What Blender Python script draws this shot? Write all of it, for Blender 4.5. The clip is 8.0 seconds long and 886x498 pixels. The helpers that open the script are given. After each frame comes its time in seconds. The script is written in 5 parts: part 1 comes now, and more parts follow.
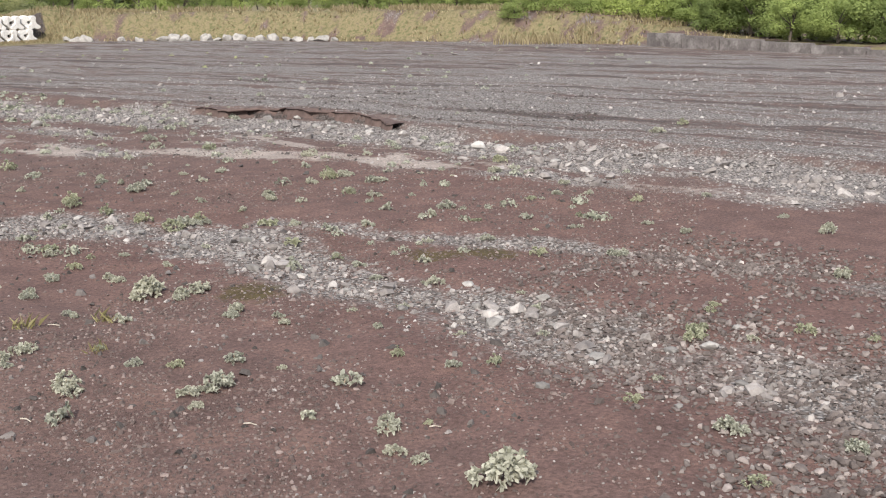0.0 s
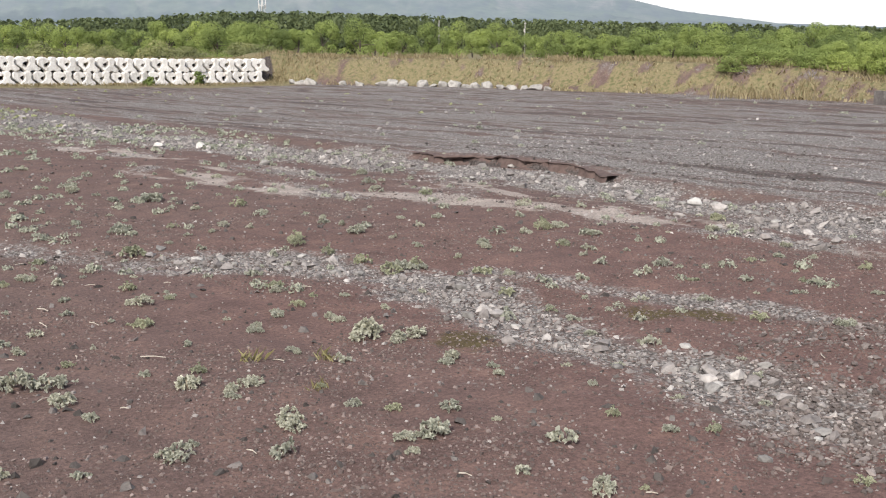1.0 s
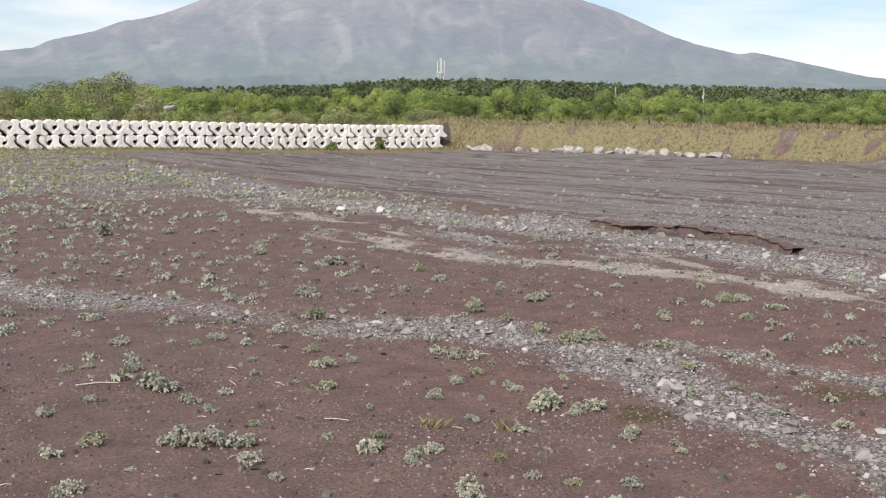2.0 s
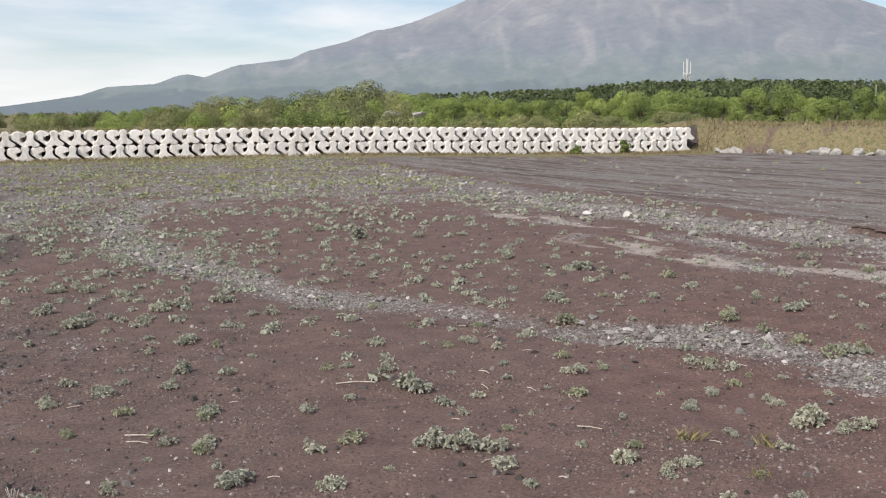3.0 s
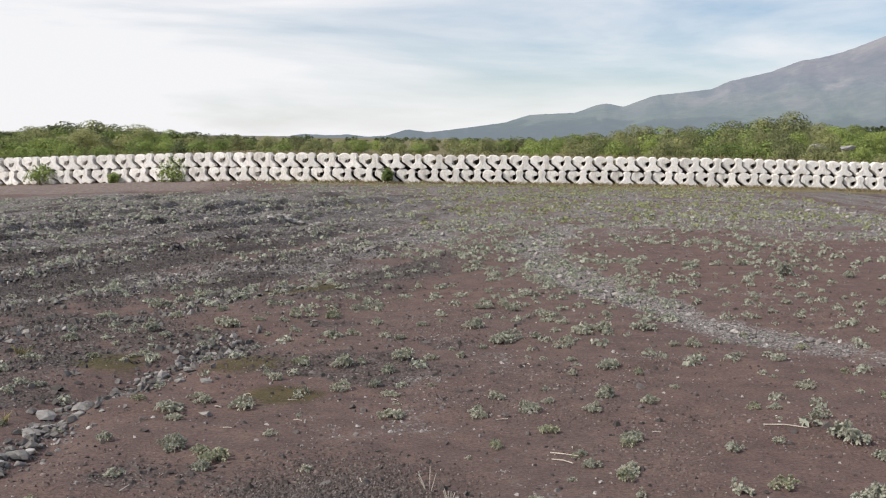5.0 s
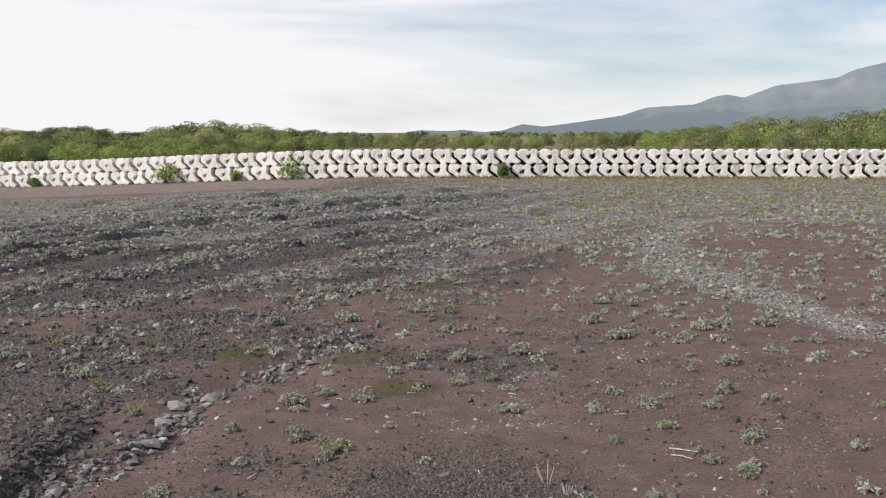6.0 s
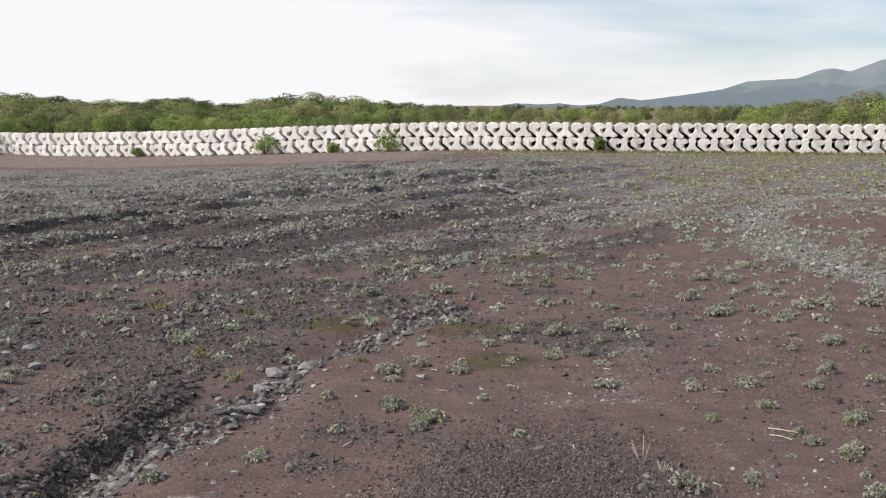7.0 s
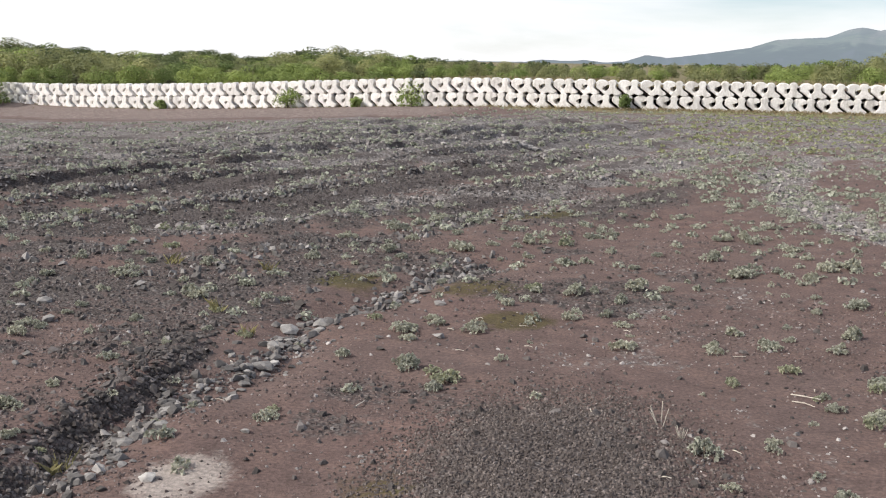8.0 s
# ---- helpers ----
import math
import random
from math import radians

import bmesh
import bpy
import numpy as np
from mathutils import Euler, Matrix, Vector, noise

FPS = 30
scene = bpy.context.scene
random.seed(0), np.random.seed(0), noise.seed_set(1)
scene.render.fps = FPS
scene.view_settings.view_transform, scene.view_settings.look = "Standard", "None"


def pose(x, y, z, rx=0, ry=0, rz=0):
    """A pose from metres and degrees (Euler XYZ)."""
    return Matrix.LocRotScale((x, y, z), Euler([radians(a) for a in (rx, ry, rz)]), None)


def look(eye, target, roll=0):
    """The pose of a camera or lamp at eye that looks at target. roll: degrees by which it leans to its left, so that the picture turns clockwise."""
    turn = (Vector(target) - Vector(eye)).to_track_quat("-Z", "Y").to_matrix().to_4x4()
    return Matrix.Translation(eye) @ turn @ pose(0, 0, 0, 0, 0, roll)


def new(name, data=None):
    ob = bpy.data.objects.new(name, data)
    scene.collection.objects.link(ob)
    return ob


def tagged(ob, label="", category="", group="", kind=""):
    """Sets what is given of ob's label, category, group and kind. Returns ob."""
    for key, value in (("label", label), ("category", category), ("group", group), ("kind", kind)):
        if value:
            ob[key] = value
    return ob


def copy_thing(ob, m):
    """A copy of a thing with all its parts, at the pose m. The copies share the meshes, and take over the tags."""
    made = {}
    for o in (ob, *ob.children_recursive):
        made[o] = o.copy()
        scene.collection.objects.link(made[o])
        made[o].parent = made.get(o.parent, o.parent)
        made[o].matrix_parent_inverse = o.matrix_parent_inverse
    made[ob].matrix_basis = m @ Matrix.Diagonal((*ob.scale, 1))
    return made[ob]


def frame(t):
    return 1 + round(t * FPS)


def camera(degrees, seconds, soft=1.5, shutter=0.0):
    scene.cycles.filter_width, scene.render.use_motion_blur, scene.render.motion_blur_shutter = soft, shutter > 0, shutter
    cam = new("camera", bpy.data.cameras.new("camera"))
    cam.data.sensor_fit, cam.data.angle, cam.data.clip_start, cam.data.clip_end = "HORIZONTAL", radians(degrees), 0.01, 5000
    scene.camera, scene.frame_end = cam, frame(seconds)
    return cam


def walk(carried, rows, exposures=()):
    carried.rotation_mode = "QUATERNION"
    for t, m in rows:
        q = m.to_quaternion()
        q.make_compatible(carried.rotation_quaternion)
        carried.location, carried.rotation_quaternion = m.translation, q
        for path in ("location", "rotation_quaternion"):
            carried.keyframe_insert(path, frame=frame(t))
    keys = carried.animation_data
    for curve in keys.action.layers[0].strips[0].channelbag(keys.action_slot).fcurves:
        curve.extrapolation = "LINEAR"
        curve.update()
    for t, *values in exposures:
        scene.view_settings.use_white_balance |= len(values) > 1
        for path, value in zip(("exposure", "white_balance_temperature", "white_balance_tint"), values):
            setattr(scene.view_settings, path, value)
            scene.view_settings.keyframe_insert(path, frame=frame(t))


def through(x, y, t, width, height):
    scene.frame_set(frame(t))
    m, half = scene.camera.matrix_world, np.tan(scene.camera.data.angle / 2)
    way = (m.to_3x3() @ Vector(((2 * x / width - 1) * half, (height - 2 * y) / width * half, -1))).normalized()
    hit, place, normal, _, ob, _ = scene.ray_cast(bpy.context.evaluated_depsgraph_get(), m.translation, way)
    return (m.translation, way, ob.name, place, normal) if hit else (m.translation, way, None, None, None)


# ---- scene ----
cam = camera(42.59, 8.0, soft=1.15)
PATH = [
    (0, (0.378, -0.254, 2.096), (7.947, 5.894, -0.122), -0.74),
    (0.5, (0.312, -0.208, 2.124), (7.155, 6.792, 0.081), -0.39),
    (1, (0.302, -0.155, 2.136), (6.708, 7.309, 0.331), 0.34),
    (1.2, (0.294, -0.140, 2.146), (6.550, 7.476, 0.458), 0.74),
    (2.3, (0.216, -0.100, 2.177), (4.951, 8.628, 0.992), -0.13),
    (2.5, (0.205, -0.082, 2.177), (4.571, 8.833, 0.968), -0.42),
    (3, (0.182, -0.030, 2.183), (3.522, 9.316, 0.965), -0.53),
    (3.5, (0.125, 0.014, 2.189), (2.481, 9.664, 1.031), -0.72),
    (4, (0.076, 0.079, 2.173), (1.484, 9.918, 1.074), -0.25),
    (4.5, (0.033, 0.111, 2.165), (0.593, 10.043, 1.145), 0.17),
    (4.7, (0.015, 0.094, 2.165), (0.257, 10.041, 1.168), 0.63),
    (5.8, (0.008, -0.009, 2.172), (-0.935, 9.903, 1.247), -0.18),
    (6, (0.007, -0.018, 2.175), (-1.154, 9.862, 1.156), -0.07),
    (6.5, (-0.013, 0.011, 2.166), (-1.598, 9.816, 1.006), 0.07),
    (7, (-0.018, -0.006, 2.166), (-1.986, 9.718, 0.913), 0.24),
    (7.5, (-0.007, 0.009, 2.162), (-2.030, 9.689, 0.674), 0.58),
    (8, (-0.019, 0.164, 2.154), (-2.165, 9.793, 0.518), 0.90),
]
walk(cam, [(t, look(eye, target, roll)) for t, eye, target, roll in PATH], exposures=[(0.0, 0.32), (1.0, 0.22), (2.5, 0.06), (4.5, -0.11), (6.5, -0.08), (7.5, 0.03), (8.0, 0.15)])

# ---- world and sun ----
SUN_TO = Vector((-0.80, -0.50, 0.78)).normalized()
world = bpy.data.worlds.new("sky")
scene.world = world
world.use_nodes = True
wn, wl = world.node_tree.nodes, world.node_tree.links
wn.clear()


def wnode(kind, **values):
    n = wn.new(kind)
    for k, v in values.items():
        n.inputs[k].default_value = v
    return n


sky = wn.new("ShaderNodeTexSky")
sky.sky_type, sky.sun_disc = "NISHITA", False
sky.sun_elevation = math.asin(SUN_TO.z)
sky.sun_rotation = math.atan2(SUN_TO.x, SUN_TO.y)
sky.dust_density, sky.air_density, sky.ozone_density, sky.altitude = 0.8, 1.0, 4.0, 900
coord = wn.new("ShaderNodeTexCoord")
flat = wn.new("ShaderNodeMapping")
flat.inputs["Scale"].default_value = (1.6, 1.6, 9.0)
flat.inputs["Rotation"].default_value = (0.0, 0.03, 0.0)
wl.new(coord.outputs["Generated"], flat.inputs["Vector"])
cloud = wnode("ShaderNodeTexNoise", Scale=1.5, Detail=6.0, Roughness=0.55, Distortion=0.35)
wl.new(flat.outputs["Vector"], cloud.inputs["Vector"])
ways = wn.new("ShaderNodeSeparateXYZ")
wl.new(coord.outputs["Generated"], ways.inputs[0])
gap = wn.new("ShaderNodeMath")
gap.operation = "SUBTRACT"
gap.inputs[0].default_value, gap.use_clamp = 0.22, True
wl.new(ways.outputs["X"], gap.inputs[1])
far_off = wn.new("ShaderNodeMath")
far_off.operation = "MULTIPLY"
wl.new(gap.outputs[0], far_off.inputs[0])
wl.new(gap.outputs[0], far_off.inputs[1])
lean = wn.new("ShaderNodeMath")
lean.operation = "MULTIPLY_ADD"
lean.inputs[1].default_value = 0.62
wl.new(far_off.outputs[0], lean.inputs[0])
wl.new(cloud.outputs["Fac"], lean.inputs[2])
rim = wn.new("ShaderNodeMapRange")
rim.inputs["From Min"].default_value, rim.inputs["From Max"].default_value = 0.12, 0.0
rim.inputs["To Min"].default_value, rim.inputs["To Max"].default_value = 0.0, 0.22
wl.new(ways.outputs["Z"], rim.inputs["Value"])
thick = wn.new("ShaderNodeMath")
wl.new(lean.outputs[0], thick.inputs[0])
wl.new(rim.outputs[0], thick.inputs[1])
veil = wn.new("ShaderNodeValToRGB")
veil.color_ramp.elements[0].position, veil.color_ramp.elements[1].position = 0.43, 0.74
veil.color_ramp.elements[0].color = (0.12, 0.12, 0.12, 1)
veil.color_ramp.elements[1].color = (0.96, 0.96, 0.96, 1)
wl.new(thick.outputs[0], veil.inputs["Fac"])
white = wn.new("ShaderNodeMixRGB")
white.inputs["Color2"].default_value = (9.35, 9.3, 9.5, 1)
wl.new(veil.outputs["Color"], white.inputs["Fac"])
wl.new(sky.outputs["Color"], white.inputs["Color1"])
back = wnode("ShaderNodeBackground", Strength=0.108)
wl.new(white.outputs["Color"], back.inputs["Color"])
wl.new(back.outputs["Background"], wn.new("ShaderNodeOutputWorld").inputs["Surface"])

sun_lamp = bpy.data.lights.new("sun", "SUN")
sun_lamp.energy, sun_lamp.angle, sun_lamp.color = 3.9, radians(1.5), (1.0, 0.95, 0.87)
sun = new("sun", sun_lamp)
sun.matrix_world = look((0, 0, 60), Vector((0, 0, 60)) - SUN_TO)


# ---- helpers of the scene ----
def ss(v):
    v = np.clip(v, 0.0, 1.0)
    return v * v * (3 - 2 * v)


def hashed(ix, iy, seed):
    n = (ix.astype(np.int64) * 374761393 + iy.astype(np.int64) * 668265263 + seed * 1442695041) & 0x7FFFFFFF
    n = ((n ^ (n >> 13)) * 1274126177) & 0x7FFFFFFF
    n = ((n ^ (n >> 16)) * 2246822519) & 0x7FFFFFFF
    return (n & 0xFFFF) / 65535.0


def vnoise(x, y, seed=0):
    """Smooth noise between 0 and 1 on the plan."""
    ix, iy = np.floor(x), np.floor(y)
    fx, fy = ss(x - ix), ss(y - iy)
    a, b = hashed(ix, iy, seed), hashed(ix + 1, iy, seed)
    c, d = hashed(ix, iy + 1, seed), hashed(ix + 1, iy + 1, seed)
    return (a * (1 - fx) + b * fx) * (1 - fy) + (c * (1 - fx) + d * fx) * fy


def fnoise(x, y, scale, seed=0, octaves=4):
    out, amp, total = 0.0, 1.0, 0.0
    for k in range(octaves):
        out = out + amp * vnoise(x * scale * 2**k + 17.3 * k, y * scale * 2**k - 9.1 * k, seed + k)
        total += amp
        amp *= 0.55
    return out / total


def fast_mesh(name, verts, faces, mats, smooth=False, index=None):
    """A mesh from arrays; all faces have the same number of corners."""
    verts, faces = np.asarray(verts, np.float32), np.asarray(faces, np.int32)
    me = bpy.data.meshes.new(name)
    k = faces.shape[1]
    me.vertices.add(len(verts))
    me.vertices.foreach_set("co", verts.ravel())
    me.loops.add(faces.size)
    me.loops.foreach_set("vertex_index", faces.ravel())
    me.polygons.add(len(faces))
    me.polygons.foreach_set("loop_start", np.arange(0, faces.size, k, dtype=np.int32))
    me.polygons.foreach_set("use_smooth", np.full(len(faces), smooth))
    for m in mats if isinstance(mats, (list, tuple)) else [mats]:
        me.materials.append(m)
    if index is not None:
        me.polygons.foreach_set("material_index", np.asarray(index, np.int32))
    me.update(calc_edges=True)
    return me


def part(name, bm, material, parent=None, label="", smooth=False):
    """Links a bmesh as one mesh object under a thing."""
    me = bpy.data.meshes.new(name)
    bm.to_mesh(me)
    bm.free()
    me.materials.append(material)
    if smooth:
        for p in me.polygons:
            p.use_smooth = True
    return put(name, me, parent, label)


def put(name, me, parent=None, label=""):
    ob = new(name, me)
    ob.parent = parent
    if label:
        tagged(ob, label)
    return ob


def thing(name, label, category, group="", kind=""):
    return tagged(new(name), label, category, group, kind)


# ---- materials ----
class Mat:
    def __init__(self, name, rough=0.9, spec=0.3):
        self.m = bpy.data.materials.new(name)
        self.m.use_nodes = True
        self.n, self.l = self.m.node_tree.nodes, self.m.node_tree.links
        self.b = self.n["Principled BSDF"]
        self.b.inputs["Roughness"].default_value = rough
        self.b.inputs["Specular IOR Level"].default_value = spec
        self.pos = self.n.new("ShaderNodeNewGeometry").outputs["Position"]

    def noise(self, scale, detail=4.0, rough=0.55, vector=None, distortion=0.0):
        n = self.n.new("ShaderNodeTexNoise")
        for k, v in (("Scale", scale), ("Detail", detail), ("Roughness", rough), ("Distortion", distortion)):
            n.inputs[k].default_value = v
        self.l.new(vector or self.pos, n.inputs["Vector"])
        return n.outputs["Fac"]

    def cells(self, scale, vector=None):
        n = self.n.new("ShaderNodeTexVoronoi")
        n.inputs["Scale"].default_value = scale
        self.l.new(vector or self.pos, n.inputs["Vector"])
        return n

    def ramp(self, fac, *stops):
        n = self.n.new("ShaderNodeValToRGB")
        e = n.color_ramp.elements
        while len(e) < len(stops):
            e.new(0.5)
        for el, (p, c) in zip(e, stops):
            el.position, el.color = p, (*c, 1) if len(c) == 3 else c
        self.l.new(fac, n.inputs["Fac"])
        return n.outputs["Color"]

    def mix(self, fac, a, b, how="MIX"):
        n = self.n.new("ShaderNodeMixRGB")
        n.blend_type = how
        for k, v in (("Fac", fac), ("Color1", a), ("Color2", b)):
            if isinstance(v, (int, float)):
                n.inputs[k].default_value = v
            elif isinstance(v, tuple):
                n.inputs[k].default_value = (*v, 1)
            else:
                self.l.new(v, n.inputs[k])
        return n.outputs["Color"]

    def math(self, op, a, b):
        n = self.n.new("ShaderNodeMath")
        n.operation = op
        for k, v in ((0, a), (1, b)):
            if isinstance(v, (int, float)):
                n.inputs[k].default_value = v
            else:
                self.l.new(v, n.inputs[k])
        return n.outputs[0]

    def attr(self, name):
        n = self.n.new("ShaderNodeAttribute")
        n.attribute_name = name
        return n.outputs["Fac"]

    def random(self, island=False):
        if island:
            return self.n.new("ShaderNodeNewGeometry").outputs["Random Per Island"]
        return self.n.new("ShaderNodeObjectInfo").outputs["Random"]

    def color(self, c):
        if isinstance(c, tuple):
            self.b.inputs["Base Color"].default_value = (*c, 1)
        else:
            self.l.new(c, self.b.inputs["Base Color"])
        return self

    def bump(self, height, strength=0.5, distance=0.02):
        n = self.n.new("ShaderNodeBump")
        n.inputs["Strength"].default_value, n.inputs["Distance"].default_value = strength, distance
        self.l.new(height, n.inputs["Height"])
        self.l.new(n.outputs["Normal"], self.b.inputs["Normal"])
        return self


def ground_material():
    g = Mat("volcanic_ground", 0.95, 0.15)
    big, mid, fine = g.noise(0.35, 5), g.noise(3.0, 5, 0.6), g.noise(38.0, 3, 0.7)
    soil = g.ramp(mid, (0.25, (0.090, 0.060, 0.055)), (0.5, (0.131, 0.088, 0.079)), (0.78, (0.190, 0.124, 0.105)))
    soil = g.mix(g.math("MULTIPLY", big, 0.6), soil, (0.140, 0.110, 0.104))
    red = g.ramp(mid, (0.25, (0.118, 0.064, 0.058)), (0.5, (0.168, 0.092, 0.083)), (0.78, (0.222, 0.124, 0.105)))
    soil = g.mix(g.math("MULTIPLY", g.attr("rust"), 0.40), soil, red)
    grain = g.ramp(fine, (0.3, (0.62, 0.62, 0.62)), (0.7, (1.35, 1.33, 1.3)))
    soil = g.mix(1.0, soil, grain, "MULTIPLY")
    chips = g.cells(34.0)
    shade = g.ramp(chips.outputs["Color"], (0.0, (0.14, 0.126, 0.121)), (0.45, (0.26, 0.240, 0.232)), (0.8, (0.40, 0.374, 0.361)), (1.0, (0.55, 0.52, 0.50)))
    gaps = g.ramp(chips.outputs["Distance"], (0.25, (1, 1, 1)), (0.75, (0.35, 0.33, 0.32)))
    gravel = g.mix(1.0, shade, gaps, "MULTIPLY")
    lava = g.cells(42.0)
    dark = g.ramp(lava.outputs["Color"], (0.0, (0.055, 0.047, 0.045)), (0.5, (0.108, 0.091, 0.086)), (0.9, (0.17, 0.150, 0.143)), (1.0, (0.26, 0.24, 0.23)))
    dark = g.mix(1.0, dark, g.ramp(lava.outputs["Distance"], (0.3, (1, 1, 1)), (0.8, (0.45, 0.42, 0.42))), "MULTIPLY")
    sand = g.mix(1.0, g.ramp(mid, (0.3, (0.29, 0.25, 0.23)), (0.7, (0.43, 0.385, 0.355))), grain, "MULTIPLY")
    moss = g.mix(1.0, g.ramp(mid, (0.3, (0.055, 0.045, 0.020)), (0.7, (0.095, 0.085, 0.028))), grain, "MULTIPLY")
    turf = g.ramp(g.noise(5.0, 8, 0.75), (0.34, (0.095, 0.082, 0.058)), (0.45, (0.24, 0.195, 0.115)), (0.55, (0.14, 0.13, 0.068)), (0.68, (0.08, 0.094, 0.042)))
    edge = g.math("MULTIPLY_ADD", g.noise(9.0, 4, 0.7), 0.9)
    edge.node.inputs[2].default_value = -0.45

    def cut(name):
        v = g.math("ADD", g.attr(name), edge)
        return g.ramp(v, (0.38, (0, 0, 0)), (0.62, (1, 1, 1)))

    # the dark mask holds lava grit, and shade painted at wall openings and ledges
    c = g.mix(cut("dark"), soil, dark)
    c = g.mix(cut("gravel"), c, gravel)
    c = g.mix(g.math("MULTIPLY", cut("sand"), 0.8), c, sand)
    c = g.mix(g.math("MULTIPLY", cut("moss"), 0.75), c, moss)
    c = g.mix(cut("turf"), c, turf)
    g.color(c)
    crumbs = g.noise(48.0, 5, 0.75)
    soft_soil = g.math("MULTIPLY", g.mix(g.ramp(g.noise(1.3, 4, 0.6), (0.4, (0.15, 0.15, 0.15)), (0.6, (0.9, 0.9, 0.9))), fine, crumbs), 0.8)
    stony = g.mix(1.0, g.attr("gravel"), g.attr("dark"), "LIGHTEN")
    g.bump(g.mix(g.ramp(stony, (0.35, (0, 0, 0)), (0.6, (1, 1, 1))), soft_soil, chips.outputs["Distance"]), 0.8, 0.022)
    return g.m


def stone_material(name, low, high, island=True):
    s = Mat(name, 0.85, 0.25)
    c = s.ramp(s.random(island), (0.0, low), (0.75, tuple(a + (b - a) * 0.38 for a, b in zip(low, high))), (1.0, high))
    c = s.mix(1.0, c, s.ramp(s.noise(22.0, 5, 0.65), (0.3, (0.7, 0.69, 0.68)), (0.7, (1.25, 1.24, 1.22))), "MULTIPLY")
    s.color(c).bump(s.noise(60.0, 4, 0.6), 0.4, 0.01)
    return s.m


def leaf_material(name, dark, light, island=True, through=0.25, rough=0.7, patch=0.0):
    s = Mat(name, rough, 0.2)
    c = s.ramp(s.random(island), (0.0, dark), (1.0, light))
    c = s.mix(1.0, c, s.ramp(s.random(False), (0.0, (0.88, 0.89, 0.88)), (1.0, (1.12, 1.10, 1.06))), "MULTIPLY")
    if patch:
        c = s.mix(1.0, c, s.ramp(s.noise(patch, 3, 0.6), (0.36, (0.58, 0.61, 0.62)), (0.5, (0.97, 0.97, 0.93)), (0.66, (1.38, 1.32, 1.2))), "MULTIPLY")
    s.color(c)
    t = s.n.new("ShaderNodeBsdfTranslucent")
    s.l.new(c, t.inputs["Color"])
    m = s.n.new("ShaderNodeMixShader")
    m.inputs["Fac"].default_value = through
    s.l.new(s.b.outputs["BSDF"], m.inputs[1])
    s.l.new(t.outputs["BSDF"], m.inputs[2])
    s.l.new(m.outputs["Shader"], s.n["Material Output"].inputs["Surface"])
    return s.m


def concrete_material(name, low, high, stain, across=7.0):
    s = Mat(name, 0.9, 0.2)
    c = s.ramp(s.noise(2.5, 5, 0.6), (0.3, low), (0.7, high))
    run = s.n.new("ShaderNodeMapping")
    run.inputs["Scale"].default_value = (across, across, 1.2)
    s.l.new(s.pos, run.inputs["Vector"])
    c = s.mix(s.ramp(s.noise(1.0, 5, 0.65, run.outputs["Vector"]), (0.51, (0, 0, 0)), (0.73, (0.8, 0.8, 0.8))), c, stain)
    c = s.mix(1.0, c, s.ramp(s.noise(14.0, 5, 0.7), (0.35, (0.82, 0.81, 0.80)), (0.6, (1.05, 1.05, 1.05))), "MULTIPLY")
    c = s.mix(1.0, c, s.ramp(s.random(), (0.0, (0.86, 0.85, 0.84)), (1.0, (1.08, 1.07, 1.06))), "MULTIPLY")
    s.color(c).bump(s.noise(30.0, 4), 0.4, 0.01)
    return s.m


def plain_material(name, low, high, scale=8.0, rough=0.85):
    s = Mat(name, rough, 0.25)
    s.color(s.ramp(s.noise(scale, 5, 0.6), (0.3, low), (0.7, high)))
    return s.m


GROUND = ground_material()
PALE_STONE = stone_material("pale_stone", (0.195, 0.176, 0.171), (0.47, 0.437, 0.424))
DARK_STONE = stone_material("lava_stone", (0.050, 0.043, 0.041), (0.19, 0.17, 0.165))
LONE_STONE = stone_material("grey_slab_stone", (0.18, 0.171, 0.167), (0.45, 0.43, 0.415), False)
BROWN_STONE = stone_material("brown_scoria", (0.085, 0.064, 0.060), (0.27, 0.215, 0.202))
PEBBLE_STONE = stone_material("pebble_stone", (0.09, 0.073, 0.069), (0.32, 0.278, 0.265))
GRIT_STONE = stone_material("grit_stone", (0.072, 0.059, 0.055), (0.22, 0.187, 0.175))
RUBBLE_STONE = stone_material("rubble_stone", (0.095, 0.088, 0.086), (0.34, 0.32, 0.31))
WHITE_STONE = plain_material("whitish_stone", (0.45, 0.43, 0.41), (0.62, 0.59, 0.56), 14)
BOULDER = plain_material("boulder_rock", (0.21, 0.198, 0.186), (0.46, 0.435, 0.41), 5.0)
SILVER_LEAF = leaf_material("silvery_leaf", (0.27, 0.272, 0.215), (0.58, 0.578, 0.50), True, 0.32)
COVER_LEAF = leaf_material("grey_green_leaf", (0.24, 0.25, 0.195), (0.50, 0.51, 0.43))
FIELD_LEAF = leaf_material("field_leaf", (0.235, 0.25, 0.125), (0.43, 0.445, 0.26))
LIME_LEAF = leaf_material("fresh_leaf", (0.245, 0.255, 0.17), (0.50, 0.508, 0.385), True, 0.35)
GRASS_LEAF = leaf_material("yellow_grass", (0.23, 0.20, 0.095), (0.42, 0.38, 0.20))
RUBBLE_HEAP = plain_material("heap_gravel", (0.20, 0.19, 0.18), (0.40, 0.38, 0.36), 5)
DRY_STEM = plain_material("dry_stem", (0.24, 0.19, 0.13), (0.46, 0.40, 0.32), 30)
BARE_TWIG = plain_material("bleached_twig", (0.40, 0.35, 0.29), (0.62, 0.57, 0.50), 30)
CONCRETE = concrete_material("weathered_concrete", (0.76, 0.735, 0.71), (0.90, 0.88, 0.86), (0.42, 0.385, 0.35), 4.5)
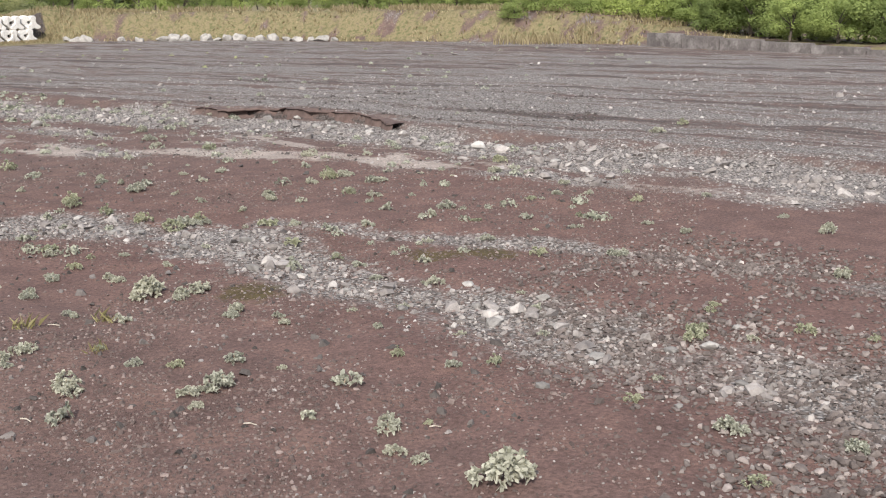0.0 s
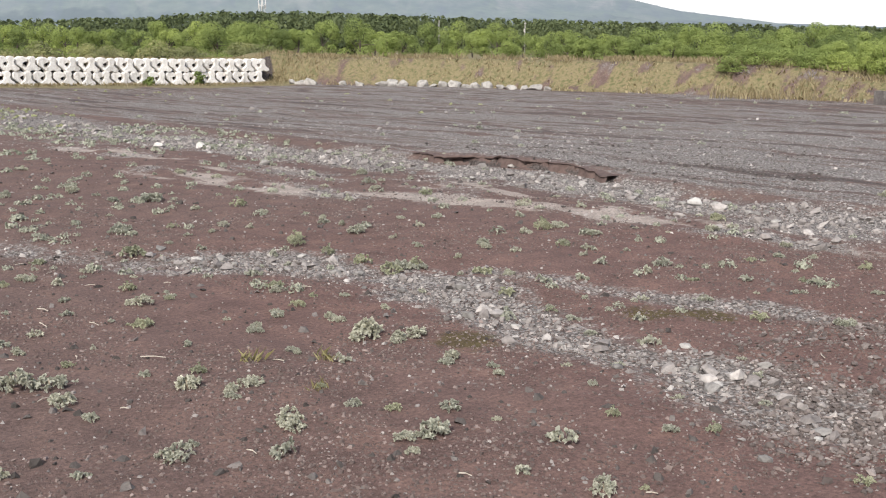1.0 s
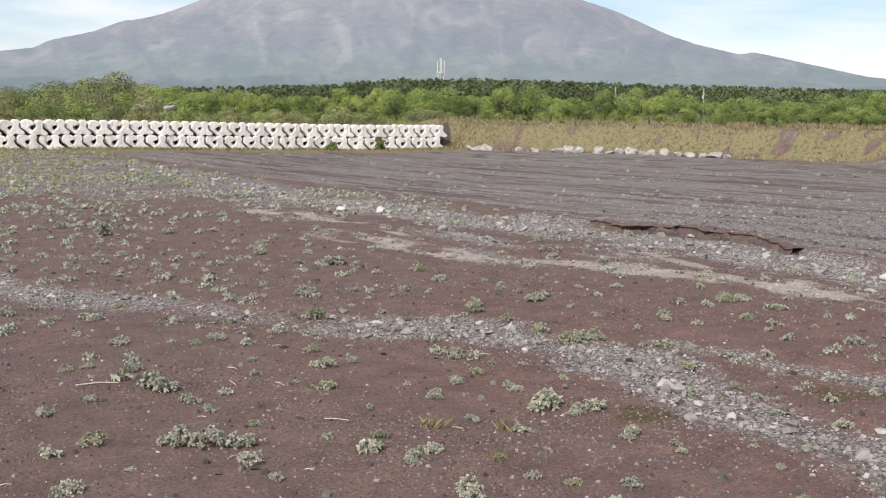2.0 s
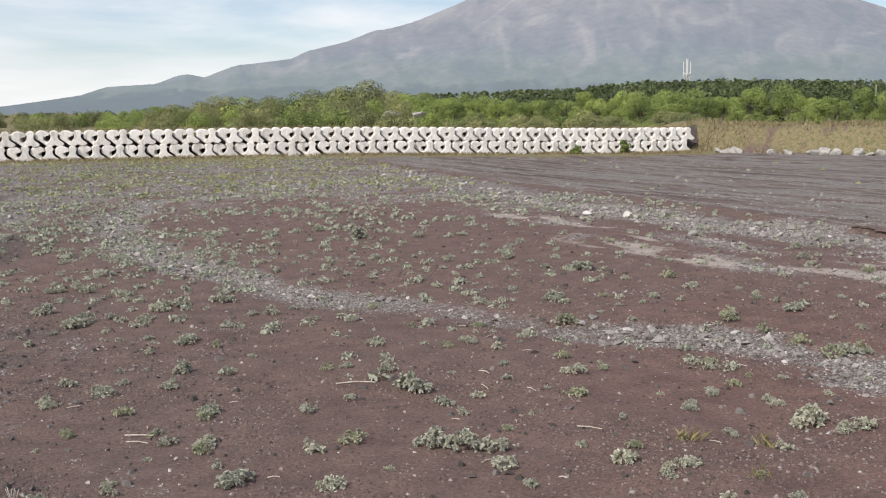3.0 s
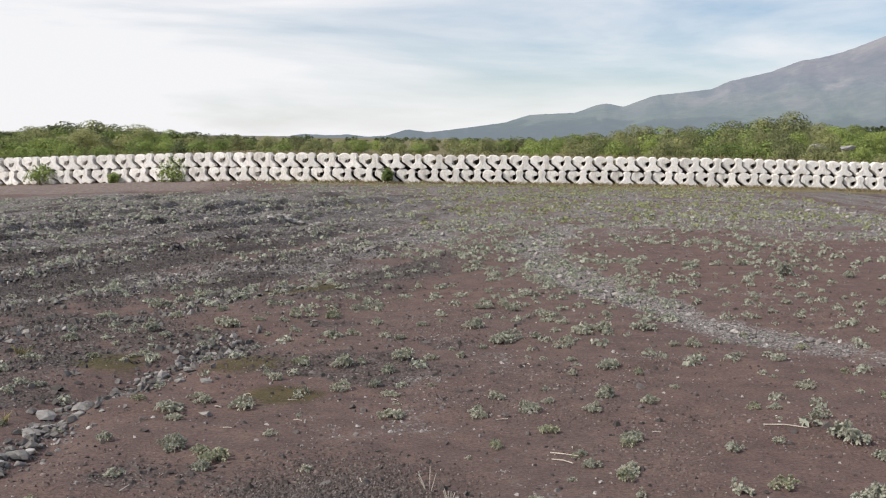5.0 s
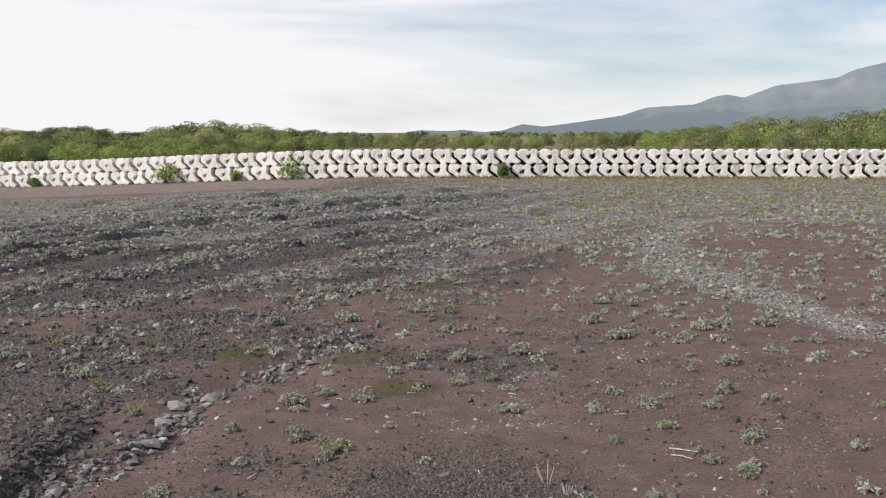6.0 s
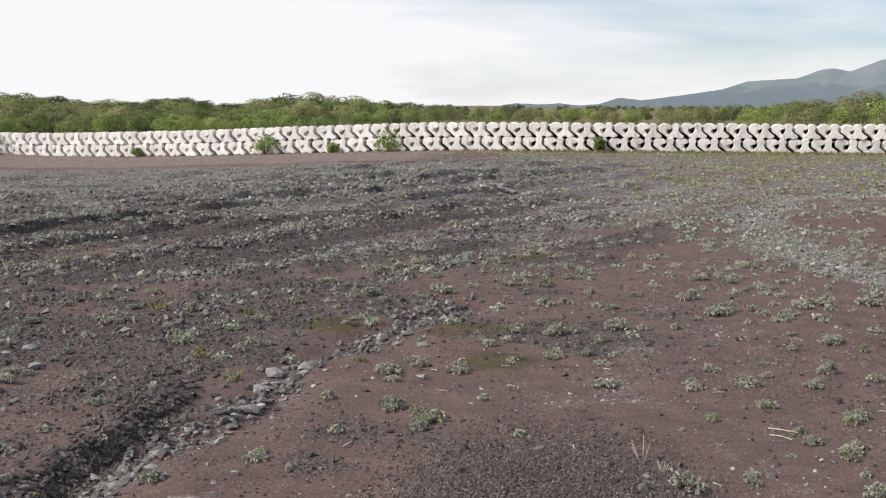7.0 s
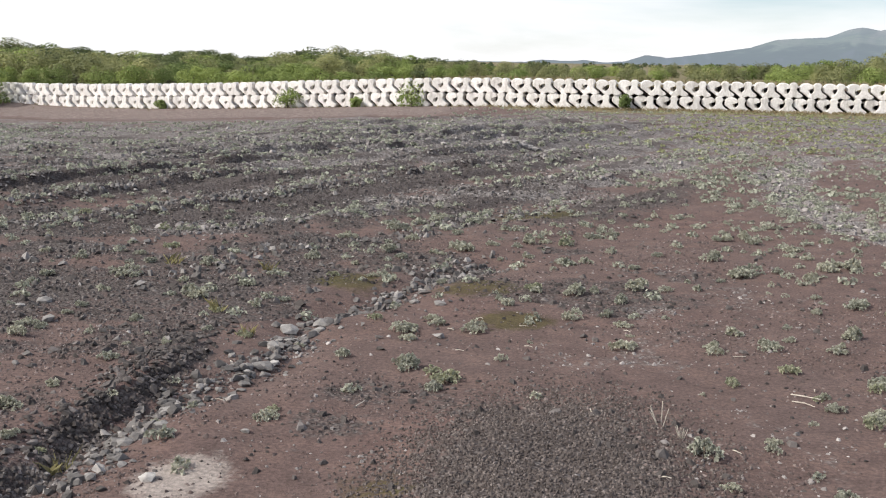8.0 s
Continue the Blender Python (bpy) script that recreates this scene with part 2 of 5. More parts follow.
GREY_CONCRETE = concrete_material("grey_concrete", (0.12, 0.108, 0.107), (0.20, 0.183, 0.180), (0.42, 0.40, 0.39), 1.3)
DRY_GRASS = leaf_material("dry_grass", (0.22, 0.175, 0.10), (0.46, 0.39, 0.25), True, 0.3)
BUSH_LEAF = leaf_material("bush_leaf", (0.24, 0.255, 0.13), (0.33, 0.345, 0.18), True, 0.4, 0.7, 0.3)
WILLOW_LEAF = leaf_material("spring_leaf", (0.205, 0.265, 0.088), (0.295, 0.36, 0.130), True, 0.28, 0.7, 0.1)
PINE_LEAF = leaf_material("pine_needles", (0.085, 0.11, 0.055), (0.125, 0.155, 0.08), True, 0.2, 0.7, 0.12)
DARK_LEAF = leaf_material("dark_leaf", (0.095, 0.12, 0.06), (0.165, 0.195, 0.095), True, 0.3, 0.7, 0.15)
RED_SOIL = plain_material("red_soil", (0.085, 0.060, 0.055), (0.15, 0.108, 0.098), 9, 0.95)
BARK = plain_material("bark", (0.05, 0.04, 0.032), (0.13, 0.11, 0.09), 12)
STEEL = plain_material("galvanised_steel", (0.50, 0.50, 0.50), (0.64, 0.64, 0.65), 3, 0.5)
POLE_CONCRETE = plain_material("pole_concrete", (0.38, 0.37, 0.35), (0.5, 0.48, 0.46), 5)


def mountain_material():
    s = Mat("far_mountain", 1.0, 0.0)
    sep = s.n.new("ShaderNodeSeparateXYZ")
    s.l.new(s.pos, sep.inputs[0])
    place = s.n.new("ShaderNodeCombineXYZ")
    s.l.new(s.math("MULTIPLY", s.attr("across"), 0.5), place.inputs[0])
    s.l.new(s.math("MULTIPLY", s.attr("up"), 5.0), place.inputs[1])
    chute = s.n.new("ShaderNodeCombineXYZ")
    s.l.new(s.math("MULTIPLY", s.attr("fall"), 0.9), chute.inputs[0])
    s.l.new(s.math("MULTIPLY", s.attr("up"), 1.6), chute.inputs[1])
    rough = s.noise(1.0, 7, 0.62, place.outputs[0], 0.8)
    ravine = s.noise(1.0, 5, 0.6, chute.outputs[0], 0.5)
    spot = s.n.new("ShaderNodeCombineXYZ")
    s.l.new(s.math("MULTIPLY", s.attr("across"), 0.55), spot.inputs[0])
    s.l.new(s.math("MULTIPLY", sep.outputs["Z"], 0.0085), spot.inputs[1])
    blotch = s.noise(1.0, 6, 0.6, spot.outputs[0], 0.9)
    fine = s.noise(0.03, 7, 0.65)
    high = s.math("MULTIPLY", sep.outputs["Z"], 1 / 420.0)
    level = s.math("ADD", high, s.math("MULTIPLY", s.math("SUBTRACT", rough, 0.5), 0.42))
    c = s.ramp(level, (0.05, (0.018, 0.028, 0.022)), (0.14, (0.024, 0.036, 0.028)), (0.20, (0.065, 0.082, 0.062)),
               (0.27, (0.050, 0.066, 0.058)), (0.36, (0.082, 0.092, 0.082)), (0.46, (0.066, 0.072, 0.080)), (0.60, (0.088, 0.082, 0.090)), (0.95, (0.108, 0.094, 0.102)))
    c = s.mix(s.math("MULTIPLY", s.ramp(blotch, (0.50, (0, 0, 0)), (0.66, (1, 1, 1))), s.ramp(high, (0.12, (0, 0, 0)), (0.4, (0.75, 0.75, 0.75)))), c, (0.160, 0.142, 0.138))
    c = s.mix(s.math("MULTIPLY", s.ramp(blotch, (0.36, (1, 1, 1)), (0.46, (0, 0, 0))), 0.6), c, (0.045, 0.052, 0.062))
    pale = s.math("MULTIPLY", s.ramp(ravine, (0.60, (0, 0, 0)), (0.72, (1, 1, 1))), s.ramp(high, (0.4, (0, 0, 0)), (0.85, (0.3, 0.3, 0.3))))
    c = s.mix(pale, c, (0.24, 0.215, 0.205))
    c = s.mix(1.0, c, s.ramp(fine, (0.35, (0.82, 0.83, 0.85)), (0.65, (1.15, 1.15, 1.13))), "MULTIPLY")
    s.color(c)
    # bluish glow added to the slopes in place of haze in the air
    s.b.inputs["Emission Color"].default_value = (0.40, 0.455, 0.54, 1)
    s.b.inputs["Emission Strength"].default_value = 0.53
    return s.m


MOUNTAIN = mountain_material()


# ---- terrain ----
def wall_y(x):
    """The line of the block wall, which bends away towards the west."""
    u = np.maximum(0.0, -2.0 - x)
    return 55.0 + 0.035 * x + 0.28 * (np.sqrt(u * u + 64.0) - 8.0)


def drop(x, y):
    """The flat falls off gently towards both ends of the block wall."""
    r, az = np.hypot(x, y), np.degrees(np.arctan2(-x, y))
    amp = 0.95 * ss((az - 8) / 26) + 0.32 * ss((-az - 12) / 20)
    return -amp * ss((r - 14) / 45)


def line_near(x, y, pts):
    """Distance from a bent line on the plan, signed to its left, and the way along it (0 to 1)."""
    best, side, along = np.full(np.shape(x), 1e9), np.zeros(np.shape(x)), np.zeros(np.shape(x))
    n = len(pts) - 1
    for k in range(n):
        (ax, ay), (bx, by) = pts[k], pts[k + 1]
        dx, dy = bx - ax, by - ay
        u = np.clip(((x - ax) * dx + (y - ay) * dy) / (dx * dx + dy * dy), 0, 1)
        px, py = x - ax - u * dx, y - ay - u * dy
        d = np.hypot(px, py)
        near = d < best
        best = np.where(near, d, best)
        side = np.where(near, np.sign(dx * py - dy * px), side)
        along = np.where(near, (k + u) / n, along)
    return best, side, along


WASH_EAST = [(12.6, 44.0), (12.2, 33.0), (11.9, 24.5), (12.1, 21.4), (12.8, 17.0), (13.3, 13.7), (13.3, 11.3), (12.85, 9.0), (12.85, 5.4), (12.8, 2.0), (12.6, -4.0)]
WASH_MIDDLE = [(2.9, 29.0), (1.6, 24.0), (1.6, 19.4), (2.2, 16.8), (3.2, 13.3), (4.3, 11.6), (5.4, 10.0), (6.3, 8.9), (6.5, 7.0), (6.3, 4.8), (6.2, 2.7), (6.3, -2.0)]
SAND_STRIP = [(8.8, 17.5), (9.25, 14.5), (9.4, 13.0), (10.4, 11.5), (10.9, 9.8), (11.15, 8.1), (11.3, 6.6), (11.4, 4.0)]
SILT_NORTH = [(9.6, 22.0), (9.9, 18.0), (10.6, 15.0), (11.4, 12.6), (11.7, 10.6), (11.6, 8.0)]
CHANNEL = [(-3.0, 3.0), (-3.1, 5.2), (-3.12, 6.3), (-3.0, 7.5), (-2.95, 9.0), (-2.65, 10.6), (-2.2, 12.2)]
STEP_WEST = [(-3.2, 3.5), (-3.3, 5.4), (-3.38, 6.5), (-3.48, 7.3), (-3.7, 8.6)]
WASH_INNER = [(7.3, 7.6), (7.75, 6.3), (8.3, 5.1), (8.5, 4.0), (8.55, 2.8), (8.4, 1.4), (8.3, -2.0)]
STRIP_NORTH = [(-8.6, 22.4), (-7.6, 24.0), (-6.6, 26.0), (-5.4, 27.6), (-4.6, 28.4), (-3.3, 30.4)]
STRIP_WEST = [(-6.4, 13.5), (-4.8, 16.1), (-4.1, 18.0), (-2.55, 19.2), (-2.0, 22.0), (-0.6, 25.8), (1.0, 30.0)]
STEP_EAST = [(13.7, 21.0), (13.55, 17.5), (14.1, 14.0), (14.2, 12.0), (13.9, 10.0), (13.9, 6.0), (13.7, 1.0)]
BANK = [(36.0, 53.5), (41.0, 46.5), (42.5, 40.0), (43.5, 34.0), (44.5, 29.0), (44.0, 24.0), (41.5, 19.5), (38.5, 11.0), (35.0, 2.0), (30.0, -10.0)]


MOSS = [(-1.45, 9.5, 0.42), (-2.0, 10.75, 0.5), (-2.2, 16.6, 0.8), (-1.5, 5.4, 0.3), (-3.3, 10.7, 0.45), (7.7, 5.2, 0.3), (7.35, 5.5, 0.3), (5.6, 5.75, 0.3)]


def terrain(x, y):
    """Height of the ground, and how much gravel, dark lava grit (the mask also carries painted shade), sand, moss and
    turf lie on it.
    """
    z = drop(x, y)
    z = z + 0.06 * (fnoise(x, y, 0.22, 3) - 0.5) + 0.085 * (fnoise(x, y, 1.0, 5, 3) - 0.5) + 0.045 * (fnoise(x, y, 2.3, 6, 3) - 0.5)
    wob = 1.1 * (fnoise(x, y, 0.55, 8) - 0.5)
    rag = fnoise(x, y, 1.1, 11, 5)
    gravel = np.zeros(np.shape(x))
    dark, sand, moss = np.zeros(np.shape(x)), np.zeros(np.shape(x)), np.zeros(np.shape(x))
    for pts, wide, deep, amount in ((WASH_EAST, 1.35, 0.07, 1.0), (WASH_MIDDLE, 0.72, 0.05, 1.0), (CHANNEL, 0.26, 0.08, 0.40),
                                    (WASH_INNER, 0.36, 0.03, 0.70), (STRIP_NORTH, 0.8, 0.05, 0.85), (STRIP_WEST, 0.7, 0.04, 0.8)):
        d, side, along = line_near(x + wob, y, pts)
        f = np.exp(-((d / wide) ** 2))
        gravel = np.maximum(gravel, amount * f * (0.12 + 1.45 * rag))
        z = z - deep * np.exp(-((d / (wide * 0.8)) ** 2))
    d, side, along = line_near(x + wob * 0.6, y, SAND_STRIP)
    silt = fnoise(x * 2.4, y * 0.8, 1.1, 21)
    sand = np.maximum(sand, np.exp(-((d / 0.55) ** 2)) * np.clip(2.8 * silt - 0.7, 0, 1.0) * (0.5 + 0.5 * ss((y - 7) / 4)))
    gravel = np.maximum(gravel, np.exp(-((d / 0.75) ** 2)) * np.clip(1.9 * rag - 0.45, 0, 0.7))
    d, side, along = line_near(x + wob * 0.8, y, SILT_NORTH)
    sand = np.maximum(sand, np.exp(-((d / 0.6) ** 2)) * np.clip(2.4 * silt - 0.8, 0, 0.85))
    gravel = np.maximum(gravel, np.exp(-((d / 0.9) ** 2)) * np.clip(1.8 * rag - 0.45, 0, 0.6))
    # worn faces of two small banks
    d, side, along = line_near(x + wob * 0.3 + 0.3 * (fnoise(x, y, 2.6, 15) - 0.5), y, STEP_WEST)
    fade = ss(along / 0.25) * ss((1 - along) / 0.3)
    z = z + np.where(side > 0, 0.10 * fade * ss(d / 0.10 + 0.2) * np.exp(-d / 2.2), 0.0)
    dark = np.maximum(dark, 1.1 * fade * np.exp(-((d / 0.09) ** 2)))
    d, side, along = line_near(x + wob * 0.5, y, STEP_EAST)
    fade = ss((y - 11) / 2.5) * ss((17.5 - y) / 2.5)
    z = z + np.where(side > 0, (0.06 + 0.09 * fade) * ss(d / 0.12) * np.exp(-d / 9.0), 0.0)
    # thin dark line painted along the eastern edge as its overhang's shadow
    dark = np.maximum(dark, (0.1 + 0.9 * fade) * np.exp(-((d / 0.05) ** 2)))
    gravel = gravel * (1 - 0.9 * fade * np.exp(-((d / 0.10) ** 2)))
    # low mound of grit in front
    hump = np.exp(-((((x + 0.72) / 0.85) ** 2 + ((y - 5.7) / 1.65) ** 2) ** 1.5))
    z = z + 0.12 * hump
    dark = np.maximum(dark, 0.9 * hump * (0.45 + 0.7 * fnoise(x, y, 1.3, 35)))
    # pale dusty patch; its sand colour also stands for a sunlit highlight
    sand = np.maximum(sand, 1.1 * np.exp(-(((x + 2.55) / 0.26) ** 2 + ((y - 5.36) / 0.36) ** 2)))
    dark = np.maximum(dark, np.clip(4.2 * fnoise(x, y, 0.75, 99) - 1.85, 0, 0.58) * ss((17 - np.hypot(x, y)) / 4) * ss((2.2 - x) / 3))
    west = ss((-3.2 - x + 0.10 * (y - 6)) / 1.2) * ss((26 - y) / 12)
    dark = np.maximum(dark, west * np.clip(2.6 * fnoise(x, y, 0.7, 31) - 0.62, 0, 1.05))
    rills = np.sin((0.95 * x - 0.32 * y) * 2.6 + 5.0 * fnoise(x, y, 0.12, 33)) * 0.5 + 0.5
    rim0 = fnoise(x, y, 0.4, 37)
    nw = ss((y - 11) / 8) * ss((2.5 - x) / 5) * ss((48 - y) / 8)
    gravel = np.maximum(gravel, nw * (0.62 * rills * rag + 0.2 * rag))
    dark = np.maximum(dark, nw * (0.95 - 0.5 * rills) * (0.55 + 0.9 * rag))
    z = z - 0.10 * nw * (0.4 + 1.2 * rim0) * ss(rills * 1.9 - 0.45)
    turn = (0.95 * x - 0.36 * y) * 0.47 + 1.5 * fnoise(x, y, 0.13, 34) + 0.25 * fnoise(x, y, 1.2, 36)
    turn = turn - np.floor(turn)
    z = z + 0.20 * ss((-1.5 - x) / 4) * nw * np.clip(2.4 * rim0 - 0.55, 0, 1) * np.where(turn < 0.93, turn / 0.93, (1 - turn) / 0.07)
    # steep sides of the ledges darkened in colour, as they lie in shade
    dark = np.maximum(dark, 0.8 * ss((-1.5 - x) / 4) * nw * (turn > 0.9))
    rill = ss((turn - 0.55) / 0.35) * ss((1.5 - x) / 4) * ss((y - 9) / 4)
    # long flat streaks on the eastern flat
    east = ss((x - 13.3) / 1.4) * ss((y + 10) / 4)
    streak = fnoise(x * 2.2 + 0.25 * y, y * 0.16, 0.9, 41)
    gravel = np.maximum(gravel, east * np.clip(1.9 * streak - 0.62, 0, 1) * (0.3 + 0.6 * rag))
    line = fnoise(x * 5.0 + 0.6 * y, y * 0.22, 0.9, 43, 3)
    gravel = np.maximum(gravel, east * np.clip(0.44 + 1.7 * (0.45 * streak + 0.55 * line - 0.44), 0, 0.85))
    dark = np.maximum(dark, east * np.clip(1.35 - 1.5 * line, 0, 1) * 0.62)
    mid = ss((x - 6.8) / 1.2) * ss((12.2 - x) / 1.5) * ss((18 - y) / 5)
    dark = np.maximum(dark, mid * np.clip(2.4 * fnoise(x * 1.6, y * 0.6, 0.5, 45) - 1.0, 0, 0.3))
    gravel = np.maximum(gravel, 0.62 * fnoise(x, y, 0.42, 51) * fnoise(x, y, 2.6, 53) * 1.25)
    plain = ss((np.hypot(x, y) - 12 + 9 * (fnoise(x, y, 0.16, 49) - 0.5)) / 22) * (1 - east)
    gravel = np.maximum(gravel, plain * (0.10 + 0.90 * fnoise(x * 0.7, y * 1.2, 1.1, 47, 5)))
    nx = ss((x - 5.4) / 1.0) * ss((7.7 - x) / 1.2) * ss((4.8 - y) / 2)
    gravel = np.maximum(gravel, nx * (0.02 + 0.30 * rag))
    moss = np.zeros(np.shape(x))
    for mx, my, mr in MOSS:
        moss = np.maximum(moss, np.exp(-(((x - mx) / mr) ** 2 + ((y - my) / (mr * 1.1)) ** 2)) * (0.35 + 1.0 * rag))
    bare = ss((y - (wall_y(x) - 12.0) + 2.5 * (rag - 0.5)) / 3.0) * ss((-5 - x) / 7)
    gravel, dark = gravel * (1 - bare), dark * (1 - bare)
    sand = np.maximum(sand, 0.46 * bare)
    # turf along the wall and beyond
    wall = wall_y(x)
    d, side, along = line_near(x, y, BANK)
    out = np.where(side > 0, d, -d)
    rim = fnoise(x, y, 0.35, 71)
    turf = np.maximum(ss((y - wall + 4.6 - 3.6 * ss((-4 - x) / 10) + 3.0 * (rim - 0.5)) / 1.6), ss((out + 1.2 * rim) / 0.8) * np.clip(2.4 * fnoise(x, y, 1.7, 73, 6) - 0.5 + 0.22 * ss((y - 38) / 6), 0, 1)) * (0.5 + 0.75 * rim)
    rise = ss(out / 2.2) * (1 - 0.9 * ss((out - 7) / 6)) * ss((x - 35.0) / 3.0 + ss((53 - y) / 4))
    height = 1.45 - 1.2 * ss((32 - y) / 14)
    z = z + np.where(side > 0, rise * height, 0.0)
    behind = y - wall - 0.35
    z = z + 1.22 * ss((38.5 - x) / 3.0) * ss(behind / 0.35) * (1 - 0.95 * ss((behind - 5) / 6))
    # soil behind the blocks painted dark, for the shade inside the wall's openings
    cavity_shade = np.where((behind > -0.1) & (behind < 0.45) & (x < 36), 1.2, 0.0)
    rust = np.clip(ss((x - 0.5) / 6.0) * ss((12.5 - x) / 2.0) * (0.5 + 1.0 * fnoise(x, y, 0.3, 83)) + 0.5 * ss(fnoise(x, y, 0.5, 85) * 4 - 2.2), 0, 1)
    rust = rust * (1 - 0.6 * ss((y - 7) / 6)) * ss((13.5 - x) / 1.5)
    return z, dict(rust=rust, rill=rill, gravel=gravel * (1 - turf), dark=np.maximum(dark * (1 - turf), cavity_shade), sand=sand, moss=moss, turf=turf * np.where((behind > -0.1) & (behind < 0.45) & (x < 36), 0.0, 1.0))


def spaced(spans):
    """Coordinates with a step of their own in each span."""
    out = []
    for a, b, n in spans:
        out.extend(np.linspace(a, b, n, endpoint=False))
    return np.array(out + [spans[-1][1]])


GRID = {}


def build_ground():
    xs = spaced([(-4900, -300, 12), (-300, -60, 24), (-60, -14, 56), (-14, -5, 110), (-5, 9, 140), (9, 17, 84), (17, 30, 76), (30, 50, 54), (50, 300, 30), (300, 4900, 12)])
    ys = spaced([(-4900, -200, 8), (-200, -12, 20), (-12, 1, 26), (1, 13, 120), (13, 30, 150), (30, 42, 90), (42, 60, 60), (60, 300, 26), (300, 4900, 12)])
    gx, gy = np.meshgrid(xs, ys)
    z, masks = terrain(gx, gy)
    far = ss((np.hypot(gx, gy) - 150) / 200)
    z = z * (1 - far) - 0.4 * far
    w, h = len(xs), len(ys)
    base = (np.arange(h - 1)[:, None] * w + np.arange(w - 1)).ravel()
    faces = np.stack([base, base + 1, base + w + 1, base + w], 1)
    GRID.update(xs=xs, ys=ys, z=z, **masks)
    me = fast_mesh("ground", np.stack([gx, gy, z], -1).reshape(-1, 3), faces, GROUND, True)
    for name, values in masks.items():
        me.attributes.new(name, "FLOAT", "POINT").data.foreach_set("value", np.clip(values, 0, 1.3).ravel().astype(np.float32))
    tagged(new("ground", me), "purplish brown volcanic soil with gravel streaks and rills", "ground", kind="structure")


build_ground()


def sampled(name, x, y):
    """A value of the finished ground between its grid points."""
    xs, ys, v = GRID["xs"], GRID["ys"], GRID[name]
    i = np.clip(np.searchsorted(xs, x) - 1, 0, len(xs) - 2)
    j = np.clip(np.searchsorted(ys, y) - 1, 0, len(ys) - 2)
    u, w = (x - xs[i]) / (xs[i + 1] - xs[i]), (y - ys[j]) / (ys[j + 1] - ys[j])
    return (v[j, i] * (1 - u) + v[j, i + 1] * u) * (1 - w) + (v[j + 1, i] * (1 - u) + v[j + 1, i + 1] * u) * w


def on_ground(x, y):
    return sampled("z", x, y), {k: sampled(k, x, y) for k in ("gravel", "dark", "rill")}


def height_at(x, y):
    return float(sampled("z", x, y))


# ---- far mountain ----
RIDGE_AZ = [-80, -70, -62, -56.8, -52, -48.8, -46.97, -46.23, -44.21, -42.92, -40.29, -38.69, -34, -32, -30, -28, -26, -22.15, -20.34, -18.24, -17.16, -16.35, -14.99, -13.06, -12.23, -9.5, -8.03, -7.2, -6.6, -5.7, -3.35, -2.2, -0.5, 1.7, 2.7, 3.73, 4.7, 5.66, 6.4, 7.9, 8.7, 12, 45]
RIDGE_EL = [0.3, 0.5, 0.75, 0.92, 1.52, 2.25, 2.66, 2.57, 3.06, 3.49, 4.67, 5.19, 7.2, 8.0, 8.3, 8.0, 7.2, 5.89, 5.12, 4.31, 4.03, 3.93, 3.40, 2.96, 2.57, 2.25, 1.70, 1.85, 1.74, 1.38, 1.24, 0.86, 0.6, 0.31, 0.45, 0.13, 0.05, 0.17, 0.1, 0.15, 0.02, 0.02, 0.02]


def build_mountain():
    az = np.linspace(-80, 45, 626)
    s = np.linspace(0, 1, 44)
    el = np.interp(az, RIDGE_AZ, RIDGE_EL)
    ga, gs = np.meshgrid(az, s)
    r = 3000 + 1500 * gs
    top = np.tan(np.radians(np.interp(ga, az, el))) * 4500
    slope = gs * (0.55 + 0.45 * gs)
    gully = (fnoise(ga * 0.5, gs * 9 + ga * 0.1, 0.45, 81, 5) - 0.5) * 22 + (fnoise(ga * 1.6 + gs * 3, gs * 5, 0.6, 83, 4) - 0.5) * 12
    z = top * slope + gully * np.clip(top / 300, 0, 1) * ss(gs / 0.3) * ss((1 - gs) / 0.25) + 3.0 * (fnoise(ga, gs, 9.0, 84, 3) - 0.5)
    z = z - 14 * (1 - ss(gs / 0.1))
    a = np.radians(ga)
    v = np.stack([-np.sin(a) * r, np.cos(a) * r, z], -1).reshape(-1, 3)
    w, h = len(az), len(s)
    base = (np.arange(h - 1)[:, None] * w + np.arange(w - 1)).ravel()
    f = np.stack([base, base + w, base + w + 1, base + 1], 1)
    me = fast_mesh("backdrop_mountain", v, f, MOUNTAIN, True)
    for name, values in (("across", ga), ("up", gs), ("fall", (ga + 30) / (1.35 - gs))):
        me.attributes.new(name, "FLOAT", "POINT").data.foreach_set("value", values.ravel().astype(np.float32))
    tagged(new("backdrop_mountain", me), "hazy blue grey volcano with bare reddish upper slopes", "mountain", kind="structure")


build_mountain()


# ---- block wall ----
PITCH, WALL_END, WALL_START = 1.026, 35.2, -62.0


def outline(profile):
    """A closed outline, symmetric about x = 0, from (height, half width) pairs."""
    right = [(w, z) for z, w in profile]
    return right + [(-w, z) for w, z in reversed(right)]


def extruded(bm, loop, front, back, edge=0.035):
    """A solid from an outline with a rounded front edge; returns its front ring."""
    n = len(loop)
    cz = sum(z for _, z in loop) / n
    rings = []
    for y, k in ((back, 0.0), (front + edge, 0.0), (front + edge * 0.3, 0.35), (front, 1.0)):
        ring = []
        for x, z in loop:
            d = max(math.hypot(x, z - cz), 0.05)
            ring.append(bm.verts.new((x - x / d * edge * k, y, z - (z - cz) / d * edge * k)))
        rings.append(ring)
    for a, b in zip(rings, rings[1:]):
        for k in range(n):
            bm.faces.new((a[k], a[(k + 1) % n], b[(k + 1) % n], b[k]))
    return rings


